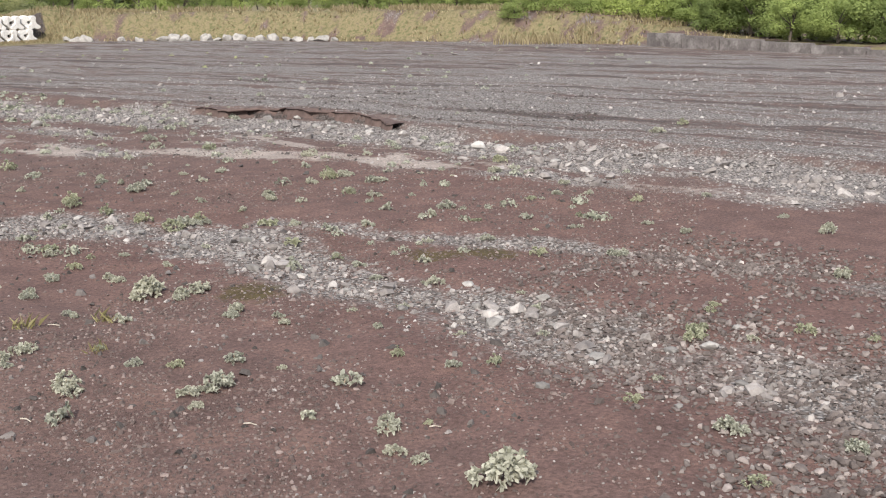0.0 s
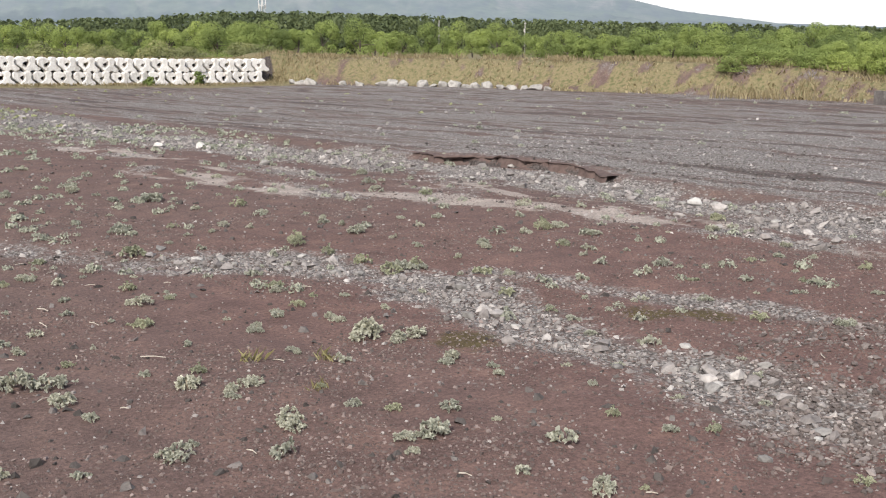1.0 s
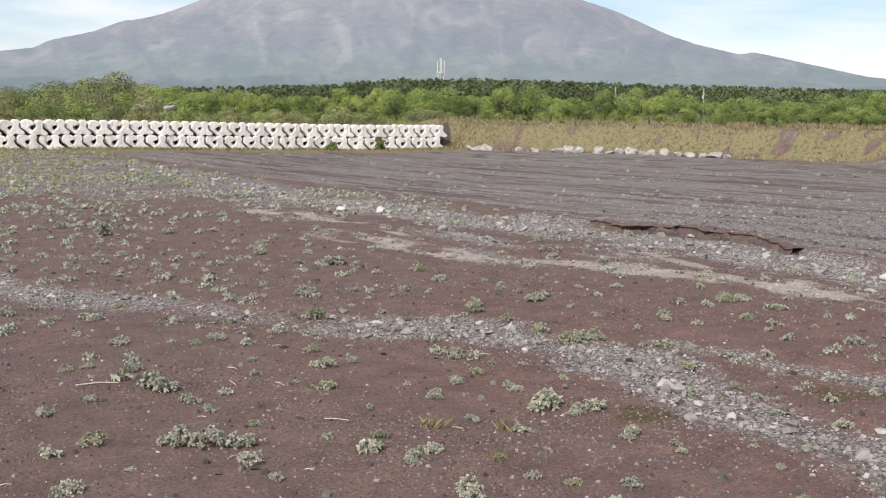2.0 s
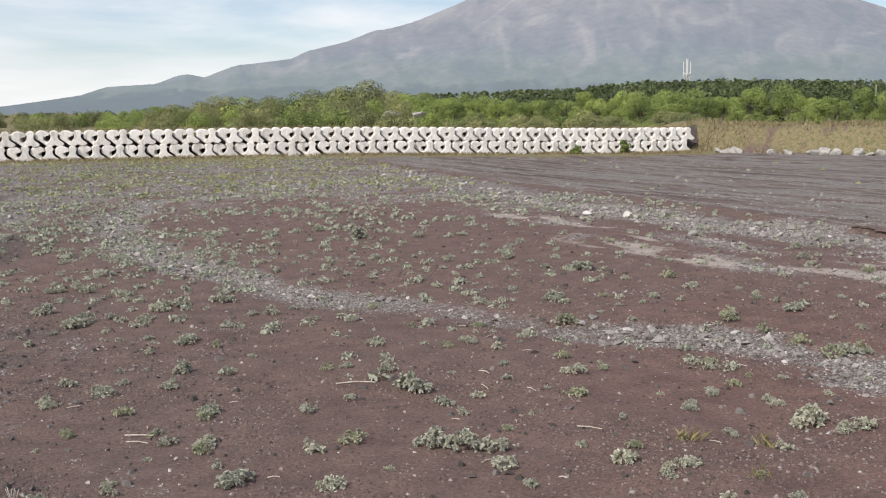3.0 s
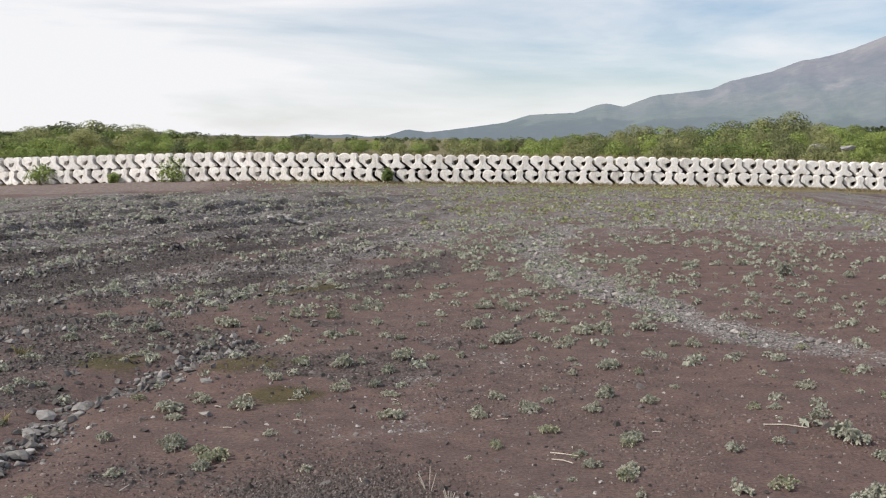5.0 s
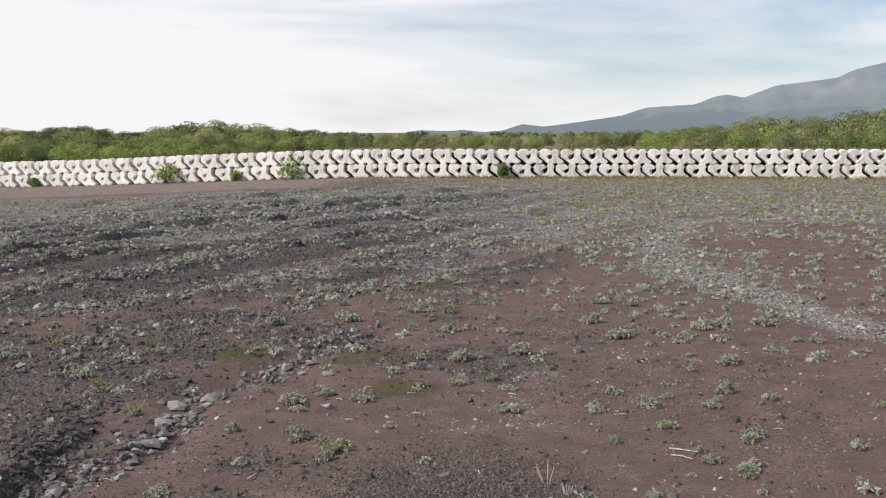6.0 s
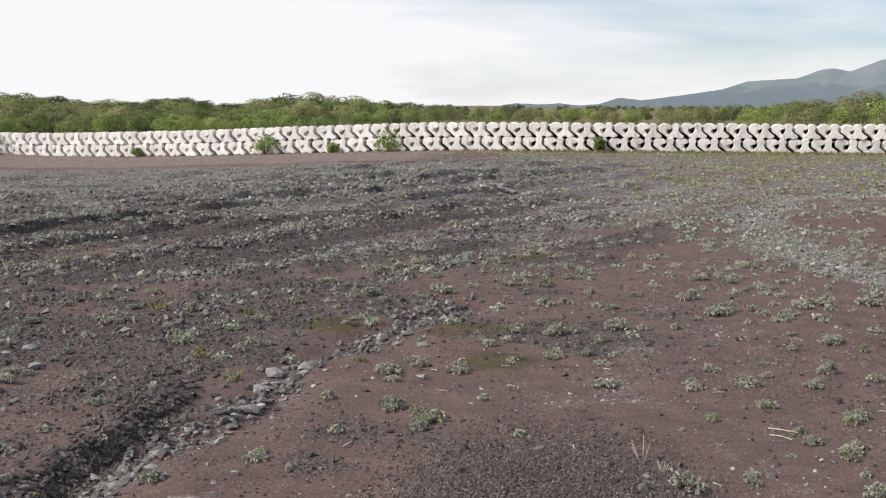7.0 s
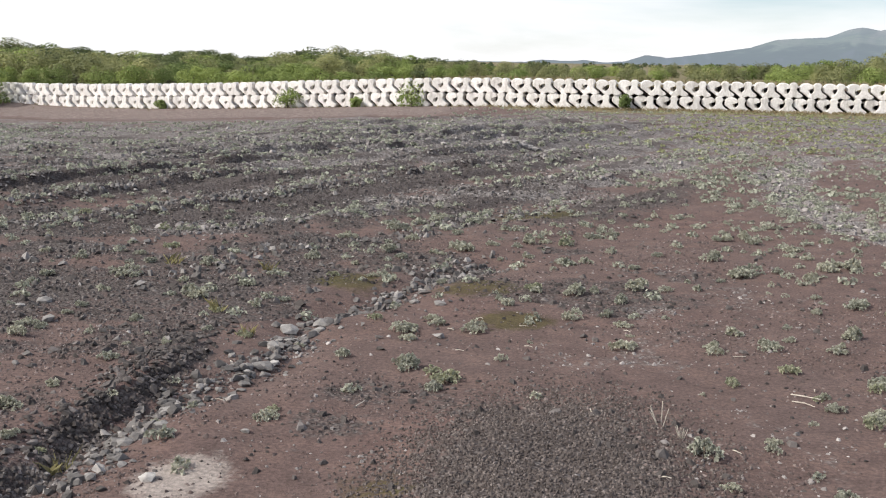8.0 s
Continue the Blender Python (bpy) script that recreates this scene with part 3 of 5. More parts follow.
def pillar_block():
    """A vase-shaped block: flared foot, narrow waist, rounded head."""
    bm = bmesh.new()
    loop = outline([(0.075, 0.0), (0.04, 0.09), (0.0, 0.17), (0.015, 0.29), (0.07, 0.385), (0.13, 0.405), (0.19, 0.35), (0.26, 0.245), (0.33, 0.175), (0.41, 0.145), (0.50, 0.145), (0.56, 0.165), (0.62, 0.175), (0.67, 0.155), (0.71, 0.115), (0.735, 0.05)])
    rings = extruded(bm, loop, -0.40, -0.09)
    bm.faces.new(rings[-1])
    bm.faces.new(rings[0][::-1])
    bmesh.ops.recalc_face_normals(bm, faces=bm.faces)
    return part("pillar_block", bm, CONCRETE)


PANEL_EDGE = [(0.345, 0.56), (0.29, 0.655), (0.17, 0.72), (0.04, 0.745), (-0.09, 0.735), (-0.18, 0.69), (-0.24, 0.61), (-0.265, 0.52), (-0.27, 0.44), (-0.25, 0.37),
              (-0.17, 0.31), (-0.05, 0.23), (0.07, 0.12), (0.19, 0.03), (0.31, 0.07), (0.33, 0.17), (0.22, 0.185), (0.13, 0.23), (0.10, 0.31), (0.12, 0.40), (0.20, 0.47), (0.33, 0.50)]


def panel_block():
    """A flat-faced block with an arch that reaches over a deep round opening at its side."""
    bm = bmesh.new()
    # slab added behind the face to keep skylight out of the opening
    light_stop = [(0.56, 0.54), (0.52, 0.60), (0.20, 0.63), (0.0, 0.65), (-0.20, 0.62), (-0.52, 0.59), (-0.56, 0.54)]
    for edge, front, back in ((PANEL_EDGE, -0.33, -0.06), (light_stop, -0.10, 0.62)):
        rings = extruded(bm, edge, front, back, 0.05)
        bm.faces.new(rings[-1])
        bm.faces.new(rings[0][::-1])
    bmesh.ops.triangulate(bm, faces=[f for f in bm.faces if len(f.verts) > 4])
    bmesh.ops.recalc_face_normals(bm, faces=bm.faces)
    return part("panel_block", bm, CONCRETE)


def build_wall():
    pillar = tagged(pillar_block(), "off-white vase-shaped concrete block of an interlocking wall", "concrete block", "pillar blocks of the wall")
    panel = tagged(panel_block(), "off-white flat concrete block arched over a dark opening in a wall", "concrete block", "arched blocks of the wall")
    rng = random.Random(4)
    used = set()
    for k in range(int((WALL_END - WALL_START) / PITCH)):
        for source, shift, z in ((pillar, 0.0, 0.655), (panel, 0.5, 0.645), (pillar, 0.25, -0.04), (panel, 0.75, -0.04)):
            x = WALL_END - 0.3 - (k + shift) * PITCH
            y = wall_y(x) + rng.uniform(-0.03, 0.03) + (-0.05 if z < 0.3 else 0.0)
            m = pose(x, y, z + drop(np.float64(x), np.float64(y)) + rng.uniform(-0.015, 0.015), rng.uniform(-2, 2), rng.uniform(-3, 3), math.degrees(math.atan((wall_y(x + 0.5) - wall_y(x - 0.5)))) + rng.uniform(-4, 4))
            ob = source if source not in used else copy_thing(source, pose(0, 0, 0))
            used.add(source)
            ob.matrix_basis = m


build_wall()


def low_wall():
    """A dark retaining wall of cast bays at the foot of the eastern bank."""
    pts = [(42.6, 23.0), (40.6, 17.2), (38.2, 10.6), (35.4, 3.4), (32.0, -5.0)]
    wall = thing("retaining_wall", "low dark grey concrete retaining wall with pale streaks", "wall", kind="structure")
    for (ax, ay), (bx, by) in zip(pts, pts[1:]):
        n = 3
        for k in range(n):
            x0, y0 = ax + (bx - ax) * k / n, ay + (by - ay) * k / n
            x1, y1 = ax + (bx - ax) * (k + 1) / n, ay + (by - ay) * (k + 1) / n
            length = math.hypot(x1 - x0, y1 - y0)
            z = height_at((x0 + x1) / 2 - 1.2, (y0 + y1) / 2)
            top = max(-0.02, 0.33 - 0.30 * (23 - (y0 + y1) / 2) / 10.4)
            bm = bmesh.new()
            bmesh.ops.create_cube(bm, size=1.0)
            bmesh.ops.scale(bm, vec=(length - 0.03, 0.3, top - z + 0.3), verts=bm.verts)
            bmesh.ops.bevel(bm, geom=bm.edges[:], offset=0.025, segments=2, affect="EDGES")
            bay = part("panel", bm, GREY_CONCRETE, wall)
            bay.matrix_basis = pose((x0 + x1) / 2, (y0 + y1) / 2, (top + z - 0.3) / 2, 0, 0, math.degrees(math.atan2(y1 - y0, x1 - x0)))


low_wall()


def eroded_lip():
    """The overhanging edge of the small eastern bank, with a hollow under it."""
    line = [(x, y) for x, y in STEP_EAST if 9.5 < y < 18]
    rng = np.random.default_rng(19)
    n = 110
    q = np.linspace(0.3, len(line) - 1.85, n)
    i = q.astype(int)
    u = (q - i)[:, None]
    pts = np.array(line)
    p = pts[i] * (1 - u) + pts[i + 1] * u
    p[:, 0] -= 0.55 * (fnoise(p[:, 0], p[:, 1], 0.55, 8) - 0.5)
    p[:, 0] += 0.34 * (vnoise(p[:, 1] * 2.3, 0 * q, 23) - 0.5) + 0.12 * (vnoise(p[:, 1] * 9.0, 0 * q, 24) - 0.5) + rng.normal(scale=0.012, size=n)
    z = np.array([height_at(x + 0.35, y) for x, y in p])
    foot = np.array([height_at(x - 0.25, y) for x, y in p])
    strong = np.clip(2.6 * vnoise(p[:, 1] * 1.7, 0 * q, 29) - 1.05, 0.0, 1) * ss(np.arange(n) / 12) * ss((n - 1 - np.arange(n)) / 30)
    rows = []
    for dx, dz in ((0.40, -0.06), (0.10, -0.012), (0.02, 0.0), (-0.04, -0.02), (-0.03, -0.04)):
        rows.append(np.stack([p[:, 0] + dx, p[:, 1], z + dz * (0.2 + strong) + rng.normal(scale=0.004, size=n)], 1))
    rows.append(np.stack([p[:, 0] + 0.14 * strong, p[:, 1], z - 0.012 - 0.045 * strong], 1))
    rows.append(np.stack([p[:, 0] + 0.12 * strong, p[:, 1], z - 0.02 - 0.08 * strong], 1))
    rows.append(np.stack([p[:, 0] - 0.06, p[:, 1], np.minimum(foot, z - 0.06) - 0.02], 1))
    k = len(rows)
    v = np.stack(rows, 1).reshape(-1, 3)
    base = (np.arange(n - 1)[:, None] * k + np.arange(k - 1)).ravel()
    f = np.stack([base, base + 1, base + k + 1, base + k], 1)
    tagged(new("bank_edge", fast_mesh("bank_edge", v, f, RED_SOIL, True)), "reddish brown eroded earth bank with an overhanging edge", "bank", kind="structure")


eroded_lip()


# ---- boulders ----
def rock_bmesh(rng, sx, sy, sz, detail=2, rough=0.22):
    bm = bmesh.new()
    bmesh.ops.create_icosphere(bm, subdivisions=detail, radius=1.0)
    off = Vector((rng.uniform(-50, 50), rng.uniform(-50, 50), rng.uniform(-50, 50)))
    for _ in range(11):
        d = Vector((rng.gauss(0, 1), rng.gauss(0, 1), rng.gauss(0, 1))).normalized()
        reach = rng.uniform(0.5, 0.78)
        for v in bm.verts:
            over = v.co.dot(d) - reach
            if over > 0:
                v.co -= d * over * 0.95
    for v in bm.verts:
        v.co *= 1 + rough * noise.noise(v.co * 1.3 + off) + 0.4 * rough * noise.noise(v.co * 3.7 + off)
        v.co = Vector((v.co.x * sx, v.co.y * sy, v.co.z * sz))
    return bm


def build_boulders():
    rng = random.Random(12)
    for k, az in enumerate((-33.4, -33.8, -34.35, -35.9, -36.7, -37.9, -38.35, -38.9, -39.9, -40.4, -40.9, -41.5, -42.0, -42.5, -43.05, -43.8, -44.3, -45.0, -45.55, -46.1)):
        a = math.radians(az)
        r = 40.0
        while True:
            x, y = -math.sin(a) * r, math.cos(a) * r
            d, side, along = line_near(np.array([x]), np.array([y]), BANK)
            if side[0] > 0 or d[0] < 0.55 or r > 75:
                break
            r += 0.1
        w = rng.uniform(0.32, 0.50) * (0.7 if k in (0, 3, 4, 9, 19) else 1.0)
        h = w * rng.uniform(0.55, 0.8)
        b = part("boulder", rock_bmesh(rng, w, w * 0.8, h, 3), BOULDER)
        b.matrix_basis = pose(x, y, height_at(x, y) + h * 0.22, rng.uniform(-12, 12), rng.uniform(-12, 12), rng.uniform(0, 360))
        tagged(b, "pale grey boulder at the foot of the bank", "boulder", "boulders along the bank")


build_boulders()


# ---- leaves, crowns and trees ----
def leaf_quads(rng, centres, normals, size, stretch=1.5):
    """Separate leaf-like quads round the given centres."""
    n = len(centres)
    t = rng.normal(size=(n, 3))
    t -= (t * normals).sum(1, keepdims=True) * normals
    t /= np.linalg.norm(t, axis=1, keepdims=True) + 1e-9
    b = np.cross(normals, t)
    s = size * rng.uniform(0.6, 1.3, (n, 1))
    u, v = t * s * stretch * 0.5, b * s * 0.5
    lift = normals * s * 0.18
    verts = np.stack([centres - u, centres + v + lift, centres + u, centres - v + lift], 1).reshape(-1, 3)
    return verts, np.arange(4 * n).reshape(n, 4)


def crown(rng, n, lumps, radius, height, size, low=0.25, jitter=0.15, cone=False):
    """Leaves of a crown on many lumps, with gaps between them; its foot is at z = 0."""
    k = np.arange(lumps)
    zc = low * height + (1 - low) * height * rng.uniform(0.05, 0.92, lumps)
    rel = (zc / height - low) / (1 - low)
    prof = (1 - rel) ** 0.8 if cone else np.sqrt(np.clip(1 - (1.7 * rel - 0.75) ** 2, 0.05, 1))
    ang, rad = rng.uniform(0, 2 * np.pi, lumps), np.sqrt(rng.uniform(0.05, 1, lumps)) * radius * prof * 0.82
    c = np.stack([np.cos(ang) * rad, np.sin(ang) * rad, zc], 1)
    lr = rng.uniform(0.26, 0.52, lumps) * radius * (0.5 if cone else 1.0)
    pick = rng.choice(k, n, p=lr**2 / (lr**2).sum())
    d = rng.normal(size=(n, 3))
    d[:, 2] += 0.35
    d /= np.linalg.norm(d, axis=1, keepdims=True)
    p = c[pick] + d * lr[pick, None] * rng.uniform(0.8, 1.06, (n, 1)) * np.array([1, 1, 0.85])
    p[:, 2] = np.maximum(p[:, 2], 0.05 * height)
    nrm = d + rng.normal(scale=jitter, size=(n, 3))
    nrm /= np.linalg.norm(nrm, axis=1, keepdims=True)
    return leaf_quads(rng, p, nrm, size), c


def limbs_bmesh(rng, height, tips, thick):
    """A tapered trunk that bends a little, with limbs out to some of the crown's lumps."""
    bm = bmesh.new()

    def tube(a, b, ra, rb, sides=6):
        ax = (b - a).normalized()
        q = ax.to_track_quat("Z", "Y")
        rings = []
        for p, r in ((a, ra), ((a + b) / 2 + Vector((rng.uniform(-1, 1), rng.uniform(-1, 1), 0)) * ra, (ra + rb) / 2), (b, rb)):
            rings.append([bm.verts.new(p + q @ Vector((r * math.cos(2 * math.pi * k / sides), r * math.sin(2 * math.pi * k / sides), 0))) for k in range(sides)])
        for r0, r1 in zip(rings, rings[1:]):
            for k in range(sides):
                bm.faces.new((r0[k], r0[(k + 1) % sides], r1[(k + 1) % sides], r1[k]))

    top = Vector((rng.uniform(-0.1, 0.1) * height, rng.uniform(-0.1, 0.1) * height, height * 0.55))
    tube(Vector((0, 0, -0.1)), top, thick, thick * 0.5)
    for t in tips[:7]:
        start = top * rng.uniform(0.45, 1.0)
        tube(start, Vector(t), thick * 0.42, thick * 0.12, 5)
    return bm


def make_tree(name, label, category, group, seed, height, radius, leaf_mat, leaves=900, size=0.24, low=0.2, cone=False, lumps=34):
    rng, prng = np.random.default_rng(seed), random.Random(seed)
    t = thing(name, label, category, group)
    (v, f), c = crown(rng, leaves, lumps, radius, height, size, low, cone=cone)
    put("crown", fast_mesh("crown", v, f, leaf_mat), t)
    part("trunk", limbs_bmesh(prng, height, c, 0.03 * height + 0.02), BARK, t)
    return t


ENV_AZ = [-80, -60, -52, -45.6, -40, -35, -23.8, -19, -17, -15.5, -12, -9.3, -7.5, -3.7, 4.7, 10.6, 12.5, 16, 18.7, 21.2, 22.6, 24.3, 26.3, 28.5, 30.5, 33, 45]
ENV_EL = [0.8, 0.75, 0.65, 0.55, 0.78, 0.80, 0.76, 0.78, 1.02, 1.15, 0.72, 0.55, 0.45, 0.1, -0.15, -0.08, -0.03, 0.24, 0.40, 0.02, 0.06, 0.28, 0.12, 0.04, 0.24, 0.42, 0.4]
EYE_Z = 2.17


def at_az(az, r):
    a = math.radians(az)
    return -math.sin(a) * r, math.cos(a) * r


def build_woods():
    rng = random.Random(21)
    kinds = []
    for k in range(5):
        kinds.append(make_tree("willow_tree", "bushy tree in fresh bright green spring leaf", "tree", "trees behind the bank", 100 + k, 5.0, 2.3 + 0.35 * (k % 3), WILLOW_LEAF, 5200, 0.13, 0.0, False, 13))
    pines = [make_tree("pine_tree", "dark green pine among the brighter trees", "tree", "trees behind the bank", 120 + k, 5.5, 1.7, PINE_LEAF, 1000, 0.26, 0.08, True, 60) for k in range(2)]
    darks = [make_tree("broadleaf_tree", "dark green leafy tree beyond the wall", "tree", "dark trees beyond the wall", 160 + k, 5.0, 3.2, DARK_LEAF, 2400, 0.26, 0.0, False, 18) for k in range(4)]
    shrubs = [make_tree("shrub", "low rounded green shrub beyond the wall", "shrub", "shrubs beyond the wall", 140 + k, 2.6, 2.0, BUSH_LEAF if k % 2 else WILLOW_LEAF, 2800, 0.125, 0.0, False, 20) for k in range(4)]
    used = set()

    def plant(source, base_height, az, r, top_el, wide=1.0):
        x, y = at_az(az, r)
        top = EYE_Z + math.tan(math.radians(top_el)) * r
        z = height_at(x, y)
        if r > 150:
            z = z * 0.3 - 0.2
        if -19.4 < az < -16.4 and r < 104:
            top = min(top, EYE_Z - 0.0035 * r)
        h = max(0.8, top - z)
        ob = source if source not in used else copy_thing(source, pose(0, 0, 0))
        used.add(source)
        s = h / base_height
        ob.matrix_basis = pose(x, y, z, 0, 0, rng.uniform(0, 360)) @ Matrix.Diagonal((s * wide, s * wide, s, 1))

    # bushy trees behind the eastern bank, near ones first
    az = -76.0
    while az < -50:
        plant(rng.choice(kinds), 5.0, az, rng.uniform(52, 66) + (az + 76) * 0.6, np.interp(az, ENV_AZ, ENV_EL) - rng.uniform(0.1, 1.3), rng.uniform(0.9, 1.25))
        az += rng.uniform(0.9, 1.6)
    az = -76.0
    while az < -17.5:
        k = rng.random()
        r = rng.uniform(120, 165) if az > -50 else rng.uniform(80, 110)
        top = np.interp(az, ENV_AZ, ENV_EL) - rng.uniform(0.0, 0.45)
        if k < 0.16 and az < -33:
            plant(rng.choice(pines), 5.5, az, r, top, 1.2)
        else:
            plant(rng.choice(kinds), 5.0, az, r, top, rng.uniform(0.85, 1.15))
        az += rng.uniform(0.5, 0.85)
    # low growth at the feet of the trees behind the wall
    az = -32.0
    while az < -18.5:
        plant(rng.choice(shrubs), 2.6, az, rng.uniform(84, 104), rng.uniform(-0.72, -0.32), 1.35)
        az += rng.uniform(0.45, 0.95)
    # brush that comes down to the flat beside the retaining wall
    az = -62.0
    while az < -55.0:
        plant(rng.choice(shrubs[::2]), 2.6, az, rng.uniform(55, 59), rng.uniform(-1.5, -0.9), 1.3)
        az += rng.uniform(0.35, 0.7)
    # thicket that closes the view behind the bank and the retaining wall
    az = -78.0
    while az < -46.0:
        r = float(np.interp(az, [-78, -70, -61, -50, -45], [42.5, 44.5, 54, 61, 64])) + rng.uniform(0, 4)
        plant(rng.choice(kinds), 5.0, az, r, rng.uniform(-0.8, 0.2), rng.uniform(1.1, 1.5))
        az += rng.uniform(0.35, 0.8)
    # shrubs beyond the block wall
    for row, (r0, r1, low, high, step) in enumerate(((74, 90, 0.75, 0.45, 1.5), (100, 130, 0.5, 0.22, 1.15), (150, 190, 0.25, 0.0, 0.8))):
        az = -19.0
        while az < 41:
            top = np.interp(az, ENV_AZ, ENV_EL)
            source = rng.choice(shrubs[::2] if az > 13 else shrubs)
            if row > 0 and az > 14:
                break
            plant(source, 2.6, az, rng.uniform(r0, r1), top - (top + 0.55) * (rng.uniform(high, low) if az < 13 else rng.uniform(0.85, 1.15)), rng.uniform(0.8, 1.2) * (1.0 if row < 2 else 1.15))
            az += rng.uniform(0.6, 1.4) * step * (1.7 if row < 2 and -9 < az < 13 else 1.0)
    # closed canopy to the west, darker trees behind, greener ones before them
    for r0, r1, low, high, step, wide in ((185, 215, -0.10, 0.06, 0.50, 1.6), (135, 160, -0.38, -0.10, 0.60, 1.5), (104, 122, -0.60, -0.36, 0.62, 1.5)):
        az = 13.0
        while az < 41:
            top = np.interp(az, ENV_AZ, ENV_EL) + rng.uniform(low, high)
            if rng.random() < (0.75 if r0 > 180 else 0.4 if r0 > 130 else 0.15):
                plant(rng.choice(darks), 5.0, az, rng.uniform(r0, r1), top, wide)
            else:
                plant(rng.choice(shrubs), 2.6, az, rng.uniform(r0, r1), top, wide)
            az += rng.uniform(0.6, 1.35) * step


build_woods()


def build_far_woods():
    """The pine forest and the tree belt on the plain, too many to count."""
    rng = np.random.default_rng(31)
    vs, fs, count = [], [], 0
    pine_az, pine_el = [-80, -62, -55, -45, -35, -29.4, -26, -21, -18], [0.75, 0.82, 0.92, 1.12, 1.42, 1.40, 1.05, 0.95, 0.8]
    spots = [(a, rng.uniform(330, 470), np.interp(a, pine_az, pine_el) + rng.uniform(-0.12, 0.03), True) for a in rng.uniform(-80, -18, 1300)]
    spots += [(a, rng.uniform(300, 330), np.interp(a, pine_az, pine_el) - rng.uniform(0.10, 0.30), None) for a in rng.uniform(-80, -18, 550)]
    spots += [(a, rng.uniform(500, 800), np.interp(a, ENV_AZ, ENV_EL) * 0.3 + rng.uniform(-0.12, 0.06), False) for a in rng.uniform(-19, 42, 260)]
    spots += [(a, rng.uniform(230, 300), np.interp(a, ENV_AZ, ENV_EL) - rng.uniform(0.2, 0.55), False) for a in rng.uniform(-19, 13, 150)]
    for a, r, el, cone in spots:
        top = EYE_Z + math.tan(math.radians(el)) * r
        h = max(2.5, top + 1.5)
        (v, f), _ = crown(rng, 150 if cone else 60 if cone is None else 190, 16, h * (0.26 if cone else 0.4 if cone is None else 0.75), h, (0.03 if cone else 0.045 if cone is None else 0.028) * h + 0.08 + r * 0.0005, 0.05, cone=bool(cone))
        x, y = at_az(a, r)
        vs.append(v + np.array([x, y, top - h]))
        fs.append(f + count)
        count += len(v)
    me = fast_mesh("far_woods", np.concatenate(vs), np.concatenate(fs), PINE_LEAF)
    tagged(new("far_woods", me), "dark green forest of many distant trees", "forest", kind="stuff")


build_far_woods()


def gravel_heaps():
    rng = random.Random(33)
    for az, r, w, h in ((-17.25, 100, 1.15, 0.62), (-18.55, 100, 1.0, 0.40)):
        x, y = at_az(az, r)
        bm = rock_bmesh(rng, w, w * 0.8, h, 3, 0.16)
        heap = part("gravel_heap", bm, RUBBLE_HEAP)
        heap.matrix_basis = pose(x, y, EYE_Z - 0.45, 0, 0, rng.uniform(0, 360))
        tagged(heap, "pale grey heap of gravel among the shrubs", "gravel heap")


gravel_heaps()


# ---- mast and poles ----
def bar(bm, a, b, r, sides=6):
    a, b = Vector(a), Vector(b)
    q = (b - a).to_track_quat("Z", "Y")
    rings = [[bm.verts.new(p + q @ Vector((r * math.cos(2 * math.pi * k / sides), r * math.sin(2 * math.pi * k / sides), 0))) for k in range(sides)] for p in (a, b)]
    for k in range(sides):
        bm.faces.new((rings[0][k], rings[0][(k + 1) % sides], rings[1][(k + 1) % sides], rings[1][k]))
    bm.faces.new(rings[0][::-1])
    bm.faces.new(rings[1])


def radio_mast():
    t = thing("radio_mast", "pale steel antenna mast above the distant forest", "antenna mast")
    x, y = at_az(-31.75, 600)
    z = 26.0
    bm = bmesh.new()
    for k in range(4):
        sx, sy = (-1, 1)[k % 2], (-1, 1)[k // 2]
        bar(bm, (sx * 1.3, sy * 1.3, -1), (sx * 0.9, sy * 0.9, 20.0), 0.12)
    for k in range(9):
        w = 1.3 - 0.045 * k
        h = 18.4 * k / 9
        bar(bm, (-w, -w, h), (w, -w, h + 1.6), 0.07)
        bar(bm, (w, -w, h), (-w, -w, h + 1.6), 0.07)
    part("lattice", bm, STEEL, t)
    bm = bmesh.new()
    bmesh.ops.create_cone(bm, cap_ends=True, segments=16, radius1=1.9, radius2=1.9, depth=0.35, matrix=Matrix.Translation((0, 0, 19.0)))
    part("platform", bm, STEEL, t)
    for k in range(4):
        bm = bmesh.new()
        px, py = 1.8 * math.cos(1.57 * k + 0.85), 1.8 * math.sin(1.57 * k + 0.85)
        bar(bm, (px, py, 17.5), (px, py, z + 0.6 - 1.4 * (k % 2)), 0.24, 8)
        part("antenna", bm, STEEL, t)
    t.matrix_basis = pose(x, y, 0)


radio_mast()


def utility_pole():
    t = thing("utility_pole", "grey concrete utility pole with crossarm among the trees", "utility pole", "poles among the trees")
    bm = bmesh.new()
    bmesh.ops.create_cone(bm, cap_ends=True, segments=10, radius1=0.13, radius2=0.09, depth=8.0, matrix=Matrix.Translation((0, 0, 4.0)))
    part("shaft", bm, POLE_CONCRETE, t)
    for z, w in ((7.6, 0.9), (6.9, 0.7)):
        bm = bmesh.new()
        bar(bm, (-w, 0, z), (w, 0, z), 0.07)
        part("crossarm", bm, POLE_CONCRETE, t)
    bm = bmesh.new()
    bmesh.ops.create_cone(bm, cap_ends=True, segments=10, radius1=0.2, radius2=0.2, depth=0.7, matrix=Matrix.Translation((0.35, 0, 6.2)))
    part("transformer", bm, POLE_CONCRETE, t)
    return t


pole = utility_pole()
px, py = at_az(-40.45, 250)
pole.matrix_basis = pose(px, py, -1.6, 0, 0, 45)
px, py = at_az(-44.7, 245)
copy_thing(pole, pose(px, py, -1.9, 0, 0, 60))


